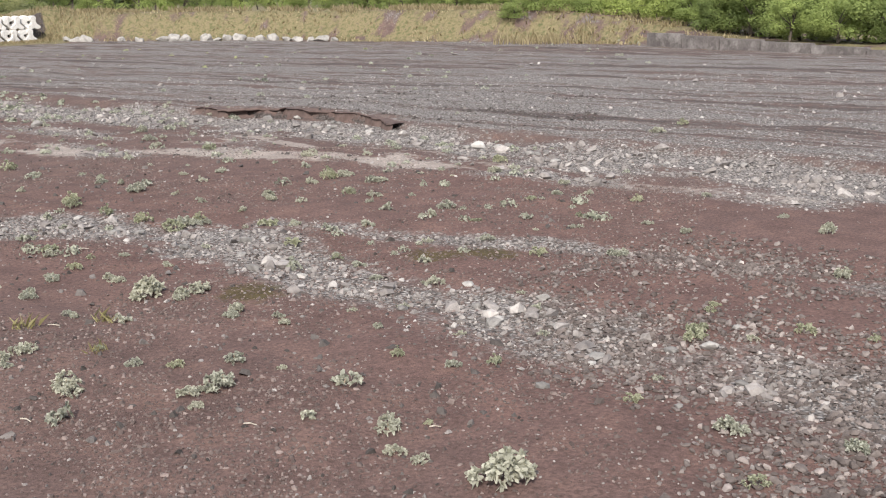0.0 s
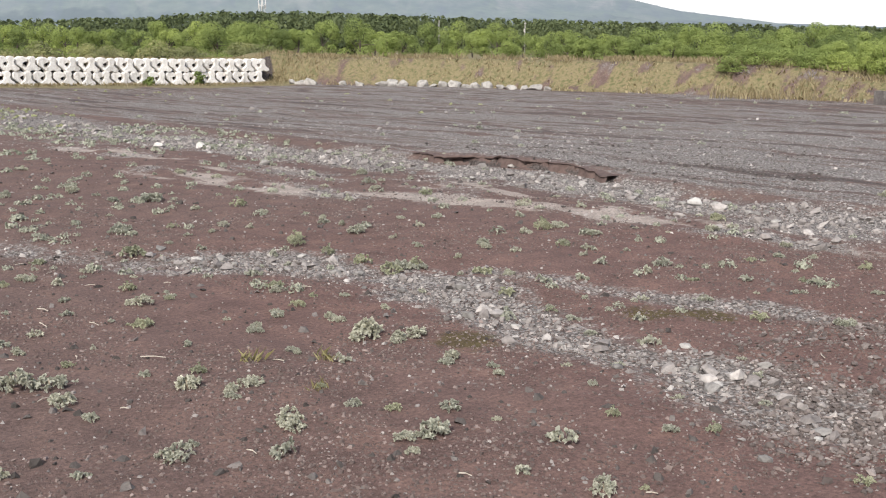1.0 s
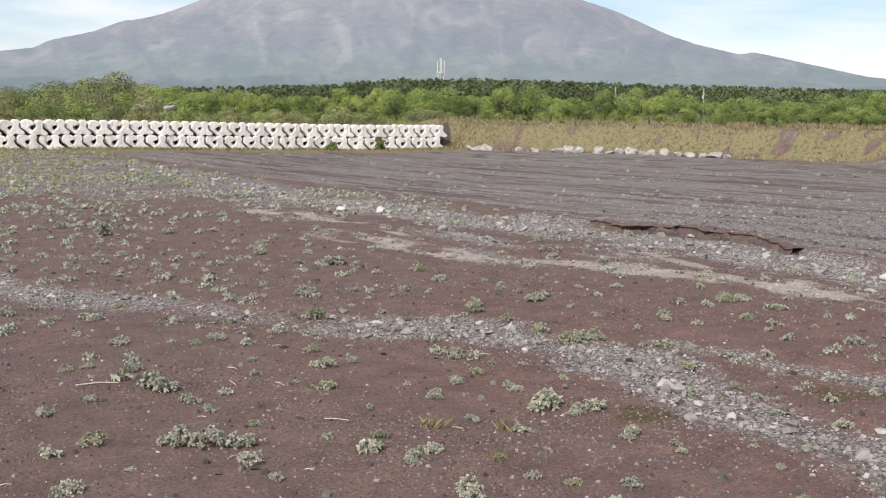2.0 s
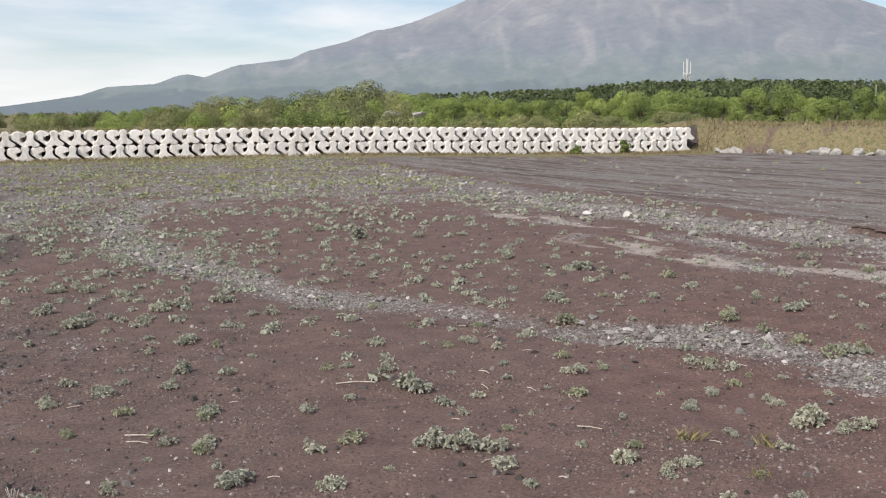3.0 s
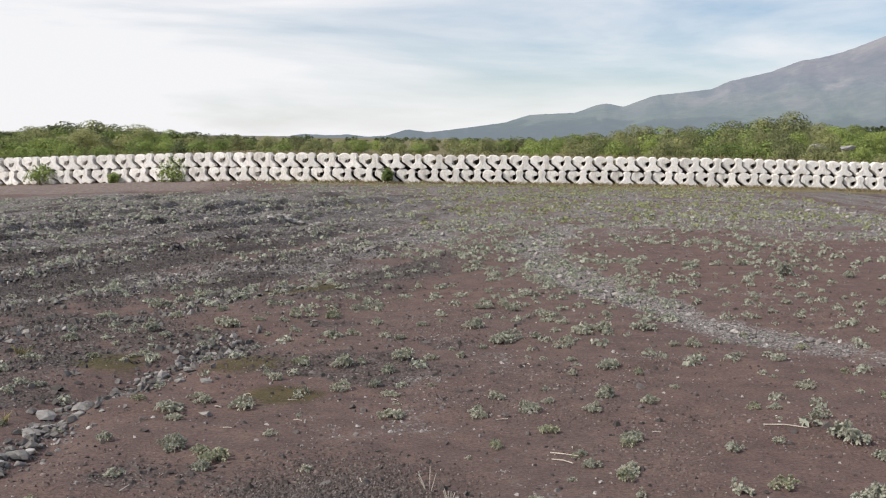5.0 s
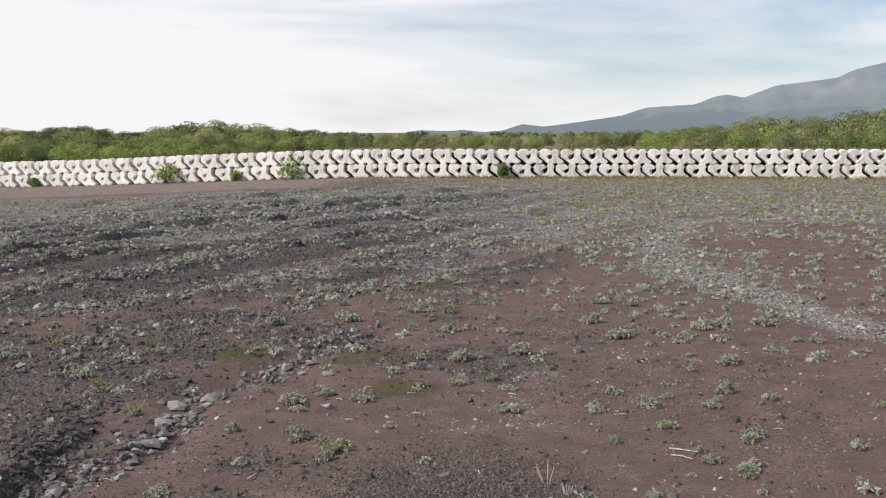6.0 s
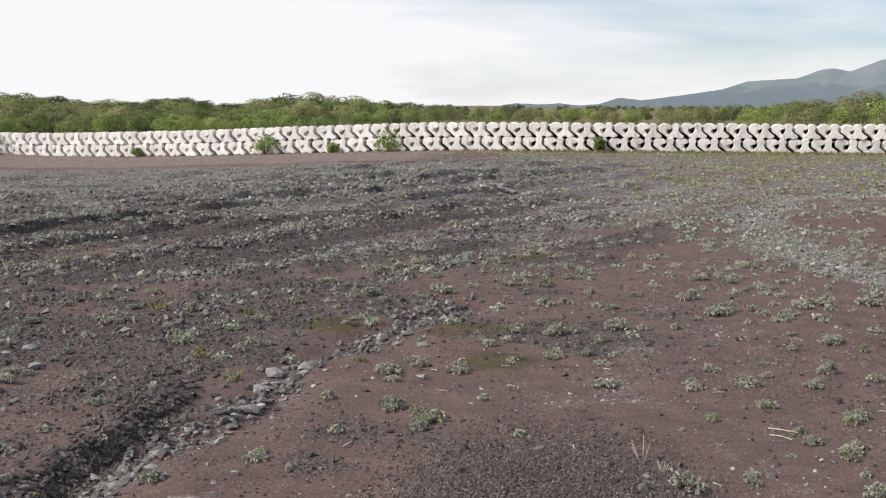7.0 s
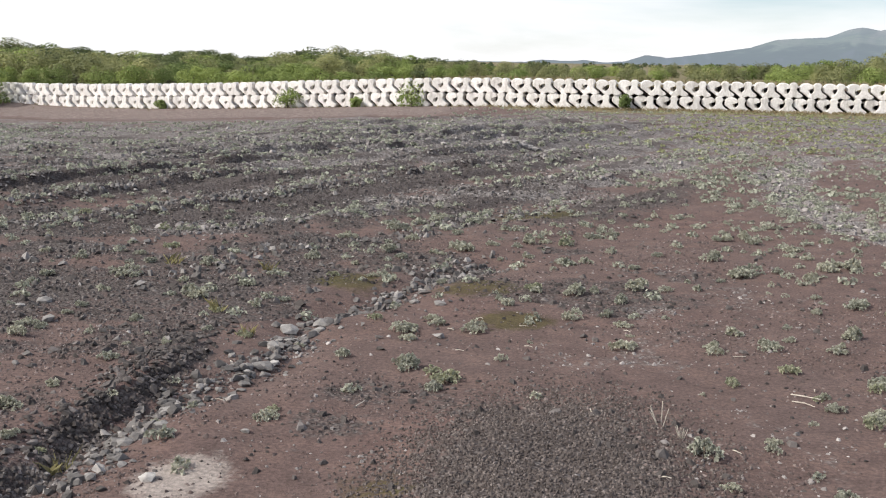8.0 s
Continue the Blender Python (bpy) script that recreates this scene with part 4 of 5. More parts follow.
# ---- plants on the flat ----
def clump(name, label, group, seed, leaf_mat, heads=22, leaves=13, size=0.15, upright=0.3):
    """A low uneven cushion of leafy rosettes on short woody stems, 1 m wide before scaling."""
    rng, prng = np.random.default_rng(seed), random.Random(seed)
    t = thing(name, label, "plant", group)
    lobes = rng.uniform(-0.2, 0.2, (3, 2))
    pick = rng.integers(0, 3, heads)
    ang, rad = rng.uniform(0, 2 * np.pi, heads), np.sqrt(rng.uniform(0, 1, heads)) * 0.30
    cx, cy = lobes[pick, 0] + np.cos(ang) * rad, lobes[pick, 1] + np.sin(ang) * rad
    tall = rng.uniform(0.55, 1.15, 3)[pick]
    zc = (0.20 + upright * 0.45) * tall * (1 - 0.75 * (rad / 0.30) ** 2) * rng.uniform(0.55, 1.1, heads) + 0.05
    out = np.stack([np.cos(ang) * rad / 0.3, np.sin(ang) * rad / 0.3, np.full(heads, 1.1)], 1)
    out /= np.linalg.norm(out, axis=1, keepdims=True)
    h = np.repeat(np.arange(heads), leaves)
    n = len(h)
    d = rng.normal(size=(n, 3)) + out[h] * rng.uniform(0.2, 1.6, (n, 1))
    d /= np.linalg.norm(d, axis=1, keepdims=True)
    side = np.cross(d, rng.normal(size=(n, 3)))
    side /= np.linalg.norm(side, axis=1, keepdims=True) + 1e-9
    length = size * rng.uniform(0.55, 1.25, (n, 1))
    foot = np.stack([cx, cy, zc], 1)[h] - d * length * 0.15
    mid = foot + d * length * 0.55
    tip = foot + d * length - np.array([0, 0, 1]) * length * rng.uniform(0.05, 0.4, (n, 1))
    wide = side * length * rng.uniform(0.20, 0.34, (n, 1))
    v = np.stack([foot - wide * 0.25, foot + wide * 0.25, mid + wide, mid - wide, tip + wide * 0.35, tip - wide * 0.35], 1)
    v[..., 2] = np.maximum(v[..., 2], 0.012)
    base = np.arange(n)[:, None] * 6
    f = np.concatenate([base + np.array([0, 1, 2, 3]), base + np.array([3, 2, 4, 5])])
    put("leaves", fast_mesh("leaves", v.reshape(-1, 3), f, leaf_mat), t)
    bm = bmesh.new()
    bar(bm, (0, 0, -0.05), (lobes[0, 0] * 0.4, lobes[0, 1] * 0.4, 0.22), 0.02, 5)
    part("stem", bm, DRY_STEM, t)
    return t


# (east, north, width) of single clumps
SILVER_A = [(-7.01, 11.33, 0.15), (-6.35, 10.95, 0.19), (-6.32, 13.4, 0.19), (-6.25, 10.13, 0.16), (-6.15, 9.69, 0.14), (-5.93, 11.42, 0.14), (-5.89, 13.87, 0.2), (-5.62, 14.19, 0.18), (-5.6, 11.02, 0.19), (-5.46, 10.2, 0.29), (-5.21, 8.15, 0.2), (-5.17, 14.35, 0.18), (-5.14, 8.55, 0.13), (-5.11, 8.82, 0.13), (-5.05, 8.07, 0.12), (-5.04, 7.71, 0.19), (-4.93, 11.05, 0.22), (-4.81, 10.16, 0.15), (-4.59, 9.49, 0.16), (-4.45, 8.56, 0.13), (-4.45, 9.56, 0.23), (-4.44, 8.49, 0.13), (-4.35, 9.45, 0.19), (-4.14, 13.32, 0.25), (-4.13, 10.15, 0.17), (-4.09, 11.87, 0.19), (-4.06, 10.72, 0.21), (-4.03, 7.55, 0.07), (-3.98, 6.49, 0.14), (-3.95, 5.96, 0.17)]
SILVER_B = [(-3.93, 7.12, 0.15), (-3.83, 9.74, 0.1), (-3.77, 12.45, 0.12), (-3.75, 8.35, 0.09), (-3.74, 7.62, 0.1), (-3.73, 14.25, 0.29), (-3.71, 7.57, 0.09), (-3.63, 5.49, 0.14), (-3.59, 9.61, 0.14), (-3.48, 15.37, 0.24), (-3.41, 12.51, 0.27), (-3.38, 13.52, 0.18), (-3.15, 10.98, 0.13), (-3.13, 12.17, 0.19), (-3.08, 15.54, 0.17), (-2.93, 14.09, 0.17), (-2.91, 12.66, 0.14), (-2.79, 12.54, 0.14), (-2.68, 13, 0.27), (-2.6, 12.8, 0.26), (-2.48, 6.38, 0.16), (-2.48, 7.9, 0.14), (-2.45, 11.04, 0.13), (-2.32, 13.26, 0.15), (-2.26, 8.86, 0.24), (-2.15, 9.31, 0.13), (-2.12, 8.54, 0.18), (-2.1, 12.52, 0.11), (-2.08, 9.16, 0.15), (-2.05, 13.28, 0.14)]
SILVER_C = [(-2, 7.83, 0.18), (-1.99, 13.62, 0.21), (-1.96, 7.68, 0.19), (-1.78, 13.8, 0.15), (-1.75, 10.27, 0.11), (-1.72, 8.98, 0.21), (-1.65, 7.27, 0.15), (-1.61, 10.08, 0.19), (-1.46, 10.68, 0.16), (-1.35, 12.27, 0.19), (-1.26, 14.7, 0.22), (-1.15, 12.4, 0.16), (-1.12, 10.72, 0.22), (-1.06, 14.98, 0.18), (-1.02, 9.75, 0.18), (-0.95, 13.31, 0.16), (-0.93, 10.81, 0.12), (-0.93, 10.88, 0.09), (-0.67, 10.52, 0.16), (-0.62, 12.24, 0.16), (-0.56, 9.6, 0.16), (-0.53, 10.99, 0.25), (-0.51, 8.74, 0.22), (-0.42, 13.16, 0.15), (-0.26, 11.1, 0.17), (-0.22, 9.99, 0.08), (0.1, 6.34, 0.19), (0.18, 8.87, 0.16), (0.19, 8.75, 0.16), (0.19, 13.16, 0.26)]
SILVER_D = [(0.23, 5.93, 0.11), (0.28, 14.73, 0.16), (0.36, 9.41, 0.15), (0.4, 14.79, 0.16), (0.45, 12.19, 0.26), (0.48, 6.57, 0.1), (0.49, 6.72, 0.1), (0.55, 12.39, 0.3), (0.58, 8.93, 0.17), (0.6, 9.07, 0.17), (0.61, 14.88, 0.22), (0.72, 14.68, 0.23), (0.76, 9.29, 0.1), (0.81, 5.95, 0.13), (0.87, 12.49, 0.16), (0.9, 7.8, 0.1), (0.92, 7.55, 0.14), (1.09, 9, 0.15), (1.09, 10.6, 0.12), (1.12, 14.14, 0.23), (1.13, 6.49, 0.15), (1.14, 7.35, 0.15), (1.14, 9.18, 0.09), (1.14, 11.25, 0.13), (1.16, 7.45, 0.14), (1.17, 12.15, 0.2), (1.2, 12.3, 0.15), (1.22, 6.58, 0.23), (1.27, 8.19, 0.17), (1.27, 9.56, 0.15)]
SILVER_E = [(1.31, 8.28, 0.18), (1.32, 9.67, 0.2), (1.41, 12.79, 0.26), (1.45, 10.89, 0.2), (1.49, 11, 0.2), (1.5, 13.05, 0.21), (1.62, 9.54, 0.11), (1.63, 9.46, 0.15), (1.67, 12.94, 0.26), (1.68, 9.58, 0.11), (1.72, 6.24, 0.18), (1.94, 10.03, 0.11), (2.13, 6.43, 0.08), (2.14, 13.09, 0.31), (2.33, 12.16, 0.15), (2.36, 8.21, 0.13), (2.52, 12.1, 0.19), (2.53, 6.82, 0.23), (2.59, 9.2, 0.12), (2.7, 6.73, 0.28), (2.8, 6.22, 0.22), (2.81, 5.84, 0.12), (2.85, 8.82, 0.19), (2.87, 8.19, 0.29), (2.88, 6.59, 0.25), (2.89, 5, 0.19), (2.99, 7.83, 0.17), (3.01, 7.52, 0.11), (3.07, 5.1, 0.08), (3.1, 10.06, 0.19)]
SILVER_F = [(3.17, 11.23, 0.15), (3.24, 11.34, 0.18), (3.48, 5.95, 0.25), (3.59, 5.58, 0.1), (3.6, 4.97, 0.19), (3.62, 5.7, 0.11), (3.66, 5.09, 0.17), (3.8, 5.74, 0.16), (3.89, 4.22, 0.11), (3.98, 4.43, 0.15), (3.98, 9.96, 0.16), (4, 9.85, 0.16), (4.02, 19.76, 0.3), (4.08, 2.91, 0.09), (4.08, 5.05, 0.1), (4.09, 3.07, 0.11), (4.12, 2.49, 0.29), (4.19, 4.39, 0.24), (4.27, 3.27, 0.16), (4.32, 8.34, 0.22), (4.49, 4.65, 0.16), (4.5, 6.27, 0.08), (4.51, 6.36, 0.1), (4.57, 4.34, 0.06), (4.62, 7.01, 0.13), (4.64, 8.43, 0.11), (4.66, 7.09, 0.13), (4.89, 16.24, 0.22), (4.93, 19.92, 0.27), (4.98, 7.27, 0.16)]
SILVER_G = [(5.05, 7.41, 0.11), (5.11, 5.36, 0.14), (5.13, 6.41, 0.29), (5.2, 3.64, 0.13), (5.21, 1.89, 0.17), (5.21, 5.01, 0.11), (5.22, 5.49, 0.15), (5.23, 6.12, 0.16), (5.28, 5.12, 0.09), (5.28, 6.9, 0.13), (5.31, 7.01, 0.11), (5.34, 1.36, 0.15), (5.34, 18.44, 0.38), (5.46, 8.05, 0.16), (5.47, 6.14, 0.23), (5.51, 4.46, 0.09), (5.66, 11.63, 0.23), (5.74, 15.38, 0.18), (5.78, 11.8, 0.23), (5.79, 6.97, 0.1), (5.79, 7.51, 0.1), (5.82, 10.68, 0.12), (5.84, 2.64, 0.08), (6.33, 18.44, 0.27), (6.56, 5.43, 0.11), (6.69, 2.46, 0.09), (6.72, 15.41, 0.25), (6.79, 14.26, 0.17), (6.87, 11.41, 0.13), (6.96, 11.62, 0.11)]
SILVER_H = [(6.97, 6.25, 0.09), (7, 8.25, 0.23), (7.12, 8.12, 0.16), (7.14, 18.43, 0.22), (7.17, 13.94, 0.39), (7.26, 12.81, 0.15), (7.55, 7.31, 0.12), (7.6, 7.37, 0.13), (7.69, 9.93, 0.26), (7.74, 8.9, 0.09), (7.81, 9.04, 0.09), (7.83, 12.1, 0.18), (7.86, 10.1, 0.1), (7.9, 10.87, 0.15), (7.96, 10.56, 0.11), (8, 11.08, 0.12), (8.11, 5.53, 0.15), (8.22, 4.29, 0.17), (8.22, 8.37, 0.15), (8.36, 4.32, 0.12), (8.36, 8.53, 0.18), (8.63, 2.61, 0.18), (8.78, 10.51, 0.11), (8.97, 6.67, 0.2), (8.97, 16.42, 0.21), (9.08, 8.1, 0.15), (9.1, 10.25, 0.15), (9.14, 8.73, 0.15), (9.18, 4.18, 0.12), (9.2, 15.6, 0.22)]
SILVER_I = [(9.37, 4.66, 0.11), (9.81, 8.32, 0.19), (9.93, 3.25, 0.18), (9.96, 9.01, 0.23), (10.12, 6.17, 0.15), (10.32, 13.06, 0.17), (10.34, 3.8, 0.1), (10.38, 5.91, 0.11), (10.57, 13.54, 0.21), (10.71, 10.39, 0.22), (10.92, 6.55, 0.14), (11.01, 4.92, 0.14), (11.1, 7.7, 0.24), (11.29, 14.69, 0.22), (11.79, 10.79, 0.11), (15.12, 7.69, 0.25)]
FRESH_A = [(-8.03, 13.92, 0.21), (-6.61, 13.46, 0.23), (-5.85, 12.03, 0.22), (-3.94, 8.94, 0.15), (-3.56, 10.94, 0.16), (-3.44, 5.47, 0.1), (-3.41, 8.27, 0.11), (-3.37, 8.21, 0.12), (-2.58, 9.13, 0.15), (-2.51, 6.53, 0.12), (-1.73, 7.59, 0.16), (-1.62, 7.47, 0.24), (-1.54, 13.66, 0.22), (-1.54, 13.9, 0.23), (-1.5, 10.81, 0.2), (0.28, 7.91, 0.13), (0.29, 8.04, 0.11), (0.7, 8.38, 0.18), (0.84, 7.74, 0.1), (1.11, 7.17, 0.16), (1.23, 8.05, 0.15), (1.71, 10.57, 0.14), (2.07, 7, 0.21), (2.44, 9.2, 0.15), (3.15, 7, 0.12), (3.71, 6.24, 0.16), (3.72, 9.74, 0.12), (3.73, 10.81, 0.13), (3.76, 9.9, 0.11), (3.76, 12.35, 0.17)]
FRESH_B = [(4.04, 7.68, 0.22), (4.14, 5.47, 0.09), (4.21, 4.84, 0.12), (4.27, 2.58, 0.14), (4.36, 10.55, 0.18), (4.46, 3.18, 0.07), (4.47, 8.91, 0.2), (4.58, 8.31, 0.1), (4.74, 1.58, 0.14), (5.12, 3.96, 0.12), (5.29, 10.51, 0.3), (5.32, 7.49, 0.16), (5.33, 2.5, 0.12), (5.41, 3.48, 0.12), (5.54, 8.19, 0.18), (5.57, 7.64, 0.1), (6.31, 11.6, 0.15), (6.52, 2.78, 0.2), (6.67, 2.82, 0.17), (6.77, 8.6, 0.2), (6.78, 9.78, 0.23), (6.82, 8.17, 0.27), (6.83, 9.23, 0.21), (6.84, 8.73, 0.14), (6.85, 6.13, 0.12), (6.89, 9.99, 0.26), (6.96, 6.74, 0.17), (7.02, 2.25, 0.17), (7.05, 2.9, 0.11), (7.08, 1.87, 0.11)]
FRESH_C = [(7.17, 8.21, 0.18), (7.2, 2.96, 0.1), (7.39, 7.53, 0.22), (7.77, 12.69, 0.3), (7.84, 4.8, 0.17), (8.68, 6.08, 0.12), (8.95, 7.98, 0.16), (9.43, 5.41, 0.12), (9.65, 9, 0.28), (9.78, 6.21, 0.14), (9.82, 9.19, 0.24), (10.23, 5.28, 0.18), (10.42, 12.01, 0.25), (11.8, 8.1, 0.23), (16.33, 7.88, 0.23)]


def build_clumps():
    rng = random.Random(5)
    silver = [clump("mugwort_clump", "silvery green leafy cushion plant on bare soil", "cushion plants on the flat", 200 + k, SILVER_LEAF, 40 + 6 * (k % 3), 16, 0.105 + 0.012 * (k % 2), 0.08 + 0.10 * (k % 3)) for k in range(7)]
    small = [clump("mugwort_seedling", "small silvery green seedling on bare soil", "seedlings on the flat", 240 + k, SILVER_LEAF, 12, 11, 0.19, 0.2) for k in range(4)]
    fresh = [clump("leafy_herb", "yellowish green leafy herb on bare soil", "green herbs on the flat", 220 + k, LIME_LEAF, 30, 14, 0.125, 0.14 + 0.10 * k) for k in range(4)]
    used = set()

    def plant(source, x, y, w):
        ob = source if source not in used else copy_thing(source, pose(0, 0, 0))
        used.add(source)
        ob.matrix_basis = pose(x, y, height_at(x, y) - 0.004, 0, 0, rng.uniform(0, 360)) @ Matrix.Diagonal((w * 1.22, w * 1.14, w * rng.uniform(1.0, 1.35), 1))

    taken = []
    for spots, kinds in ((SILVER_A, silver), (SILVER_B, silver), (SILVER_C, silver), (SILVER_D, silver), (SILVER_E, silver), (SILVER_F, silver), (SILVER_G, silver), (SILVER_H, silver), (SILVER_I, silver), (FRESH_A, fresh), (FRESH_B, fresh), (FRESH_C, fresh)):
        for x, y, w in spots:
            plant(rng.choice(kinds), x, y, w * (0.86 if kinds is fresh else 1.0))
            taken.append((x, y))
    # smaller seedlings in between
    n = 0
    while n < 260:
        x, y = rng.uniform(-8, 12), rng.uniform(3.5, 17)
        if min((x - a) ** 2 + (y - b) ** 2 for a, b in taken) < 0.09 or rng.random() > float(fnoise(np.array([x]), np.array([y]), 0.5, 91)[0]) * 1.1:
            continue
        if y < 0.55 * abs(x) or (abs(x + 0.9) < 1.1 and y < 7.0):
            continue
        plant(rng.choice(small), x, y, rng.uniform(0.06, 0.17))
        taken.append((x, y))
        n += 1


build_clumps()


def build_far_plants():
    """Countless small cushions over the further flat."""
    rng = np.random.default_rng(41)
    n = 40000
    r, az = 9 + 45 * rng.uniform(0, 1, n) ** 0.75, rng.uniform(-62, 40, n)
    x, y = -np.sin(np.radians(az)) * r, np.cos(np.radians(az)) * r
    patch = fnoise(x, y, 0.45, 93)
    west = ss((9 - x) / 9) * ss((y - 10.5) / 6)
    keep = rng.uniform(0, 1, n) < np.where(x > 14, 0.02, 0.12 + 0.85 * west + 0.7 * ss((y - 14) / 18)) * np.clip(2.6 * patch - 0.75, 0, 1) * (1 - ss((y - wall_y(x) + 14.0) / 2.0) * ss((-5 - x) / 7))
    x, y = x[keep], y[keep]
    z, masks = on_ground(x, y)
    rows = ss((2.0 - x) / 4) * ss((y - 11) / 3)
    keep = rng.uniform(0, 1, len(x)) < 1 - rows * (0.72 - 0.95 * masks["rill"])
    x, y, z = x[keep], y[keep], z[keep]
    green = rng.uniform(0, 1, len(x)) < 0.75 * ss((y - 26) / 10) * ss((x + 6) / 8)
    for name, label, leaf, chosen in (("ground_cover", "sparse silvery green cushion plants spread over the flat", COVER_LEAF, ~green), ("green_ground_cover", "low yellowish green plants on the flat before the wall", FIELD_LEAF, green)):
        vs, fs, count = [], [], 0
        for k in np.flatnonzero(chosen):
            w = rng.uniform(0.06, 0.21)
            m = 44 if y[k] < 20 else 16
            d = rng.normal(size=(m, 3))
            d[:, 2] = np.abs(d[:, 2])
            d /= np.linalg.norm(d, axis=1, keepdims=True)
            p = d * np.array([0.5, 0.5, 0.42]) * w * rng.uniform(0.5, 1.0, (m, 1)) + np.array([x[k], y[k], z[k]])
            nrm = d + rng.normal(scale=0.5, size=(m, 3))
            nrm /= np.linalg.norm(nrm, axis=1, keepdims=True)
            v, f = leaf_quads(rng, p, nrm, w * (0.14 if m == 44 else 0.25), 1.8)
            vs.append(v)
            fs.append(f + count)
            count += len(v)
        tagged(new(name, fast_mesh(name, np.concatenate(vs), np.concatenate(fs), leaf)), label, "ground cover", kind="stuff")


build_far_plants()


# ---- dry grass along the wall and on the bank ----
def blades(rng, x, y, z, height, wide, lean=0.35):
    n = len(x)
    h = height * rng.uniform(0.5, 1.25, n)
    a = rng.uniform(0, 2 * np.pi, n)
    dx, dy = np.cos(a), np.sin(a)
    k = rng.uniform(0, lean, n) * h
    foot = np.stack([x, y, z - 0.03], 1)
    side = np.stack([-dy, dx, 0 * x], 1) * wide
    mid = foot + np.stack([dx * k * 0.35, dy * k * 0.35, h * 0.6], 1)
    tip = foot + np.stack([dx * k, dy * k, h], 1)
    v = np.stack([foot - side, foot + side, mid + side * 0.8, tip, mid - side * 0.8], 1).reshape(-1, 3)
    return v, np.arange(5 * n).reshape(n, 5)


def build_dry_grass():
    rng = np.random.default_rng(51)
    n = 15000
    x = rng.uniform(-44, 36, n)
    y = wall_y(x) - 0.35 - rng.exponential(0.55, n)
    z, _ = on_ground(x, y)
    keep = rng.uniform(0, 1, n) < np.clip(2.2 * fnoise(x, y, 0.5, 95) - 0.4, 0.05, 1) * (0.06 + 0.94 * ss((x + 12) / 12))
    v1, f1 = blades(rng, x[keep], y[keep], z[keep], 0.17, 0.018, 1.4)
    n = 4500
    s = rng.uniform(0, 1, n)
    pts = np.array(BANK)
    q = s * 5.6
    i = np.minimum(q.astype(int), len(pts) - 2)
    u = (q - i)[:, None]
    base = pts[i] * (1 - u) + pts[i + 1] * u
    way = pts[i + 1] - pts[i]
    way = way / np.linalg.norm(way, axis=1, keepdims=True)
    off = rng.uniform(-0.5, 4.5, n)
    p = base + np.stack([-way[:, 1], way[:, 0]], 1) * off[:, None]
    keep = rng.uniform(0, 1, n) < np.clip(3.4 * fnoise(p[:, 0], p[:, 1], 0.5, 97) - 1.2, 0.04, 1)
    p = p[keep]
    z, _ = on_ground(p[:, 0], p[:, 1])
    v2, f2 = blades(rng, p[:, 0], p[:, 1], z, 0.17, 0.035, 1.2)
    # pale tufts on the crest of the bank
    n = 5000
    q = rng.uniform(0, 5.0, n)
    i = np.minimum(q.astype(int), len(pts) - 2)
    u = (q - i)[:, None]
    base = pts[i] * (1 - u) + pts[i + 1] * u
    way = pts[i + 1] - pts[i]
    way = way / np.linalg.norm(way, axis=1, keepdims=True)
    p = base + np.stack([-way[:, 1], way[:, 0]], 1) * rng.uniform(1.8, 4.5, n)[:, None]
    p = p[fnoise(p[:, 0], p[:, 1], 0.8, 98) > 0.5]
    z, _ = on_ground(p[:, 0], p[:, 1])
    v4, f4 = blades(rng, p[:, 0], p[:, 1], z, 0.32, 0.022, 0.9)
    # reeds behind the wall
    n = 5000
    x = np.where(rng.uniform(0, 1, n) < 0.3, rng.uniform(33, 40, n), rng.uniform(-44, 35, n))
    y = wall_y(x) + np.where(x > 35.5, -3.0, 0.6) + rng.uniform(0, 5.0, n)
    z, _ = on_ground(x, y)
    v3, f3 = blades(rng, x, y, z, 0.26, 0.02, 0.9)
    # tall dead stalks between the bank and the retaining wall
    a, r = np.radians(rng.uniform(-59, -54, 260)), rng.uniform(51.0, 53.5, 260)
    x, y = -np.sin(a) * r, np.cos(a) * r
    z, _ = on_ground(x, y)
    v5, f5 = blades(rng, x, y, z, 0.5, 0.02, 0.6)
    parts, faces, count = [v1, v2, v3, v4, v5], [], 0
    for v, f in zip(parts, (f1, f2, f3, f4, f5)):
        faces.append(f + count)
        count += len(v)
    me = fast_mesh("dry_grass", np.concatenate(parts), np.concatenate(faces), DRY_GRASS)
    tagged(new("dry_grass", me), "straw-coloured dry grass along the wall and bank", "grass", kind="stuff")


build_dry_grass()


def grass_tufts():
    rng = np.random.default_rng(57)
    for x, y, h in ((-3.3, 5.42, 0.16), (-3.36, 8.28, 0.14), (-3.95, 8.95, 0.17), (-4.28, 11.0, 0.16), (-5.34, 11.0, 0.16), (4.13, 6.27, 0.14), (4.57, 6.03, 0.12), (4.11, 5.45, 0.10)):
        n = 30
        px, py = rng.normal(0, 0.035, n), rng.normal(0, 0.035, n)
        v, f = blades(rng, px, py, np.zeros(n), h * 0.75, 0.0014, 1.1)
        t = tagged(new("grass_tuft", fast_mesh("grass_tuft", v, f, GRASS_LEAF)), "small tuft of yellowish green grass on bare soil", "grass tuft", "grass tufts on the flat")
        t.matrix_basis = pose(x, y, height_at(x, y))


grass_tufts()


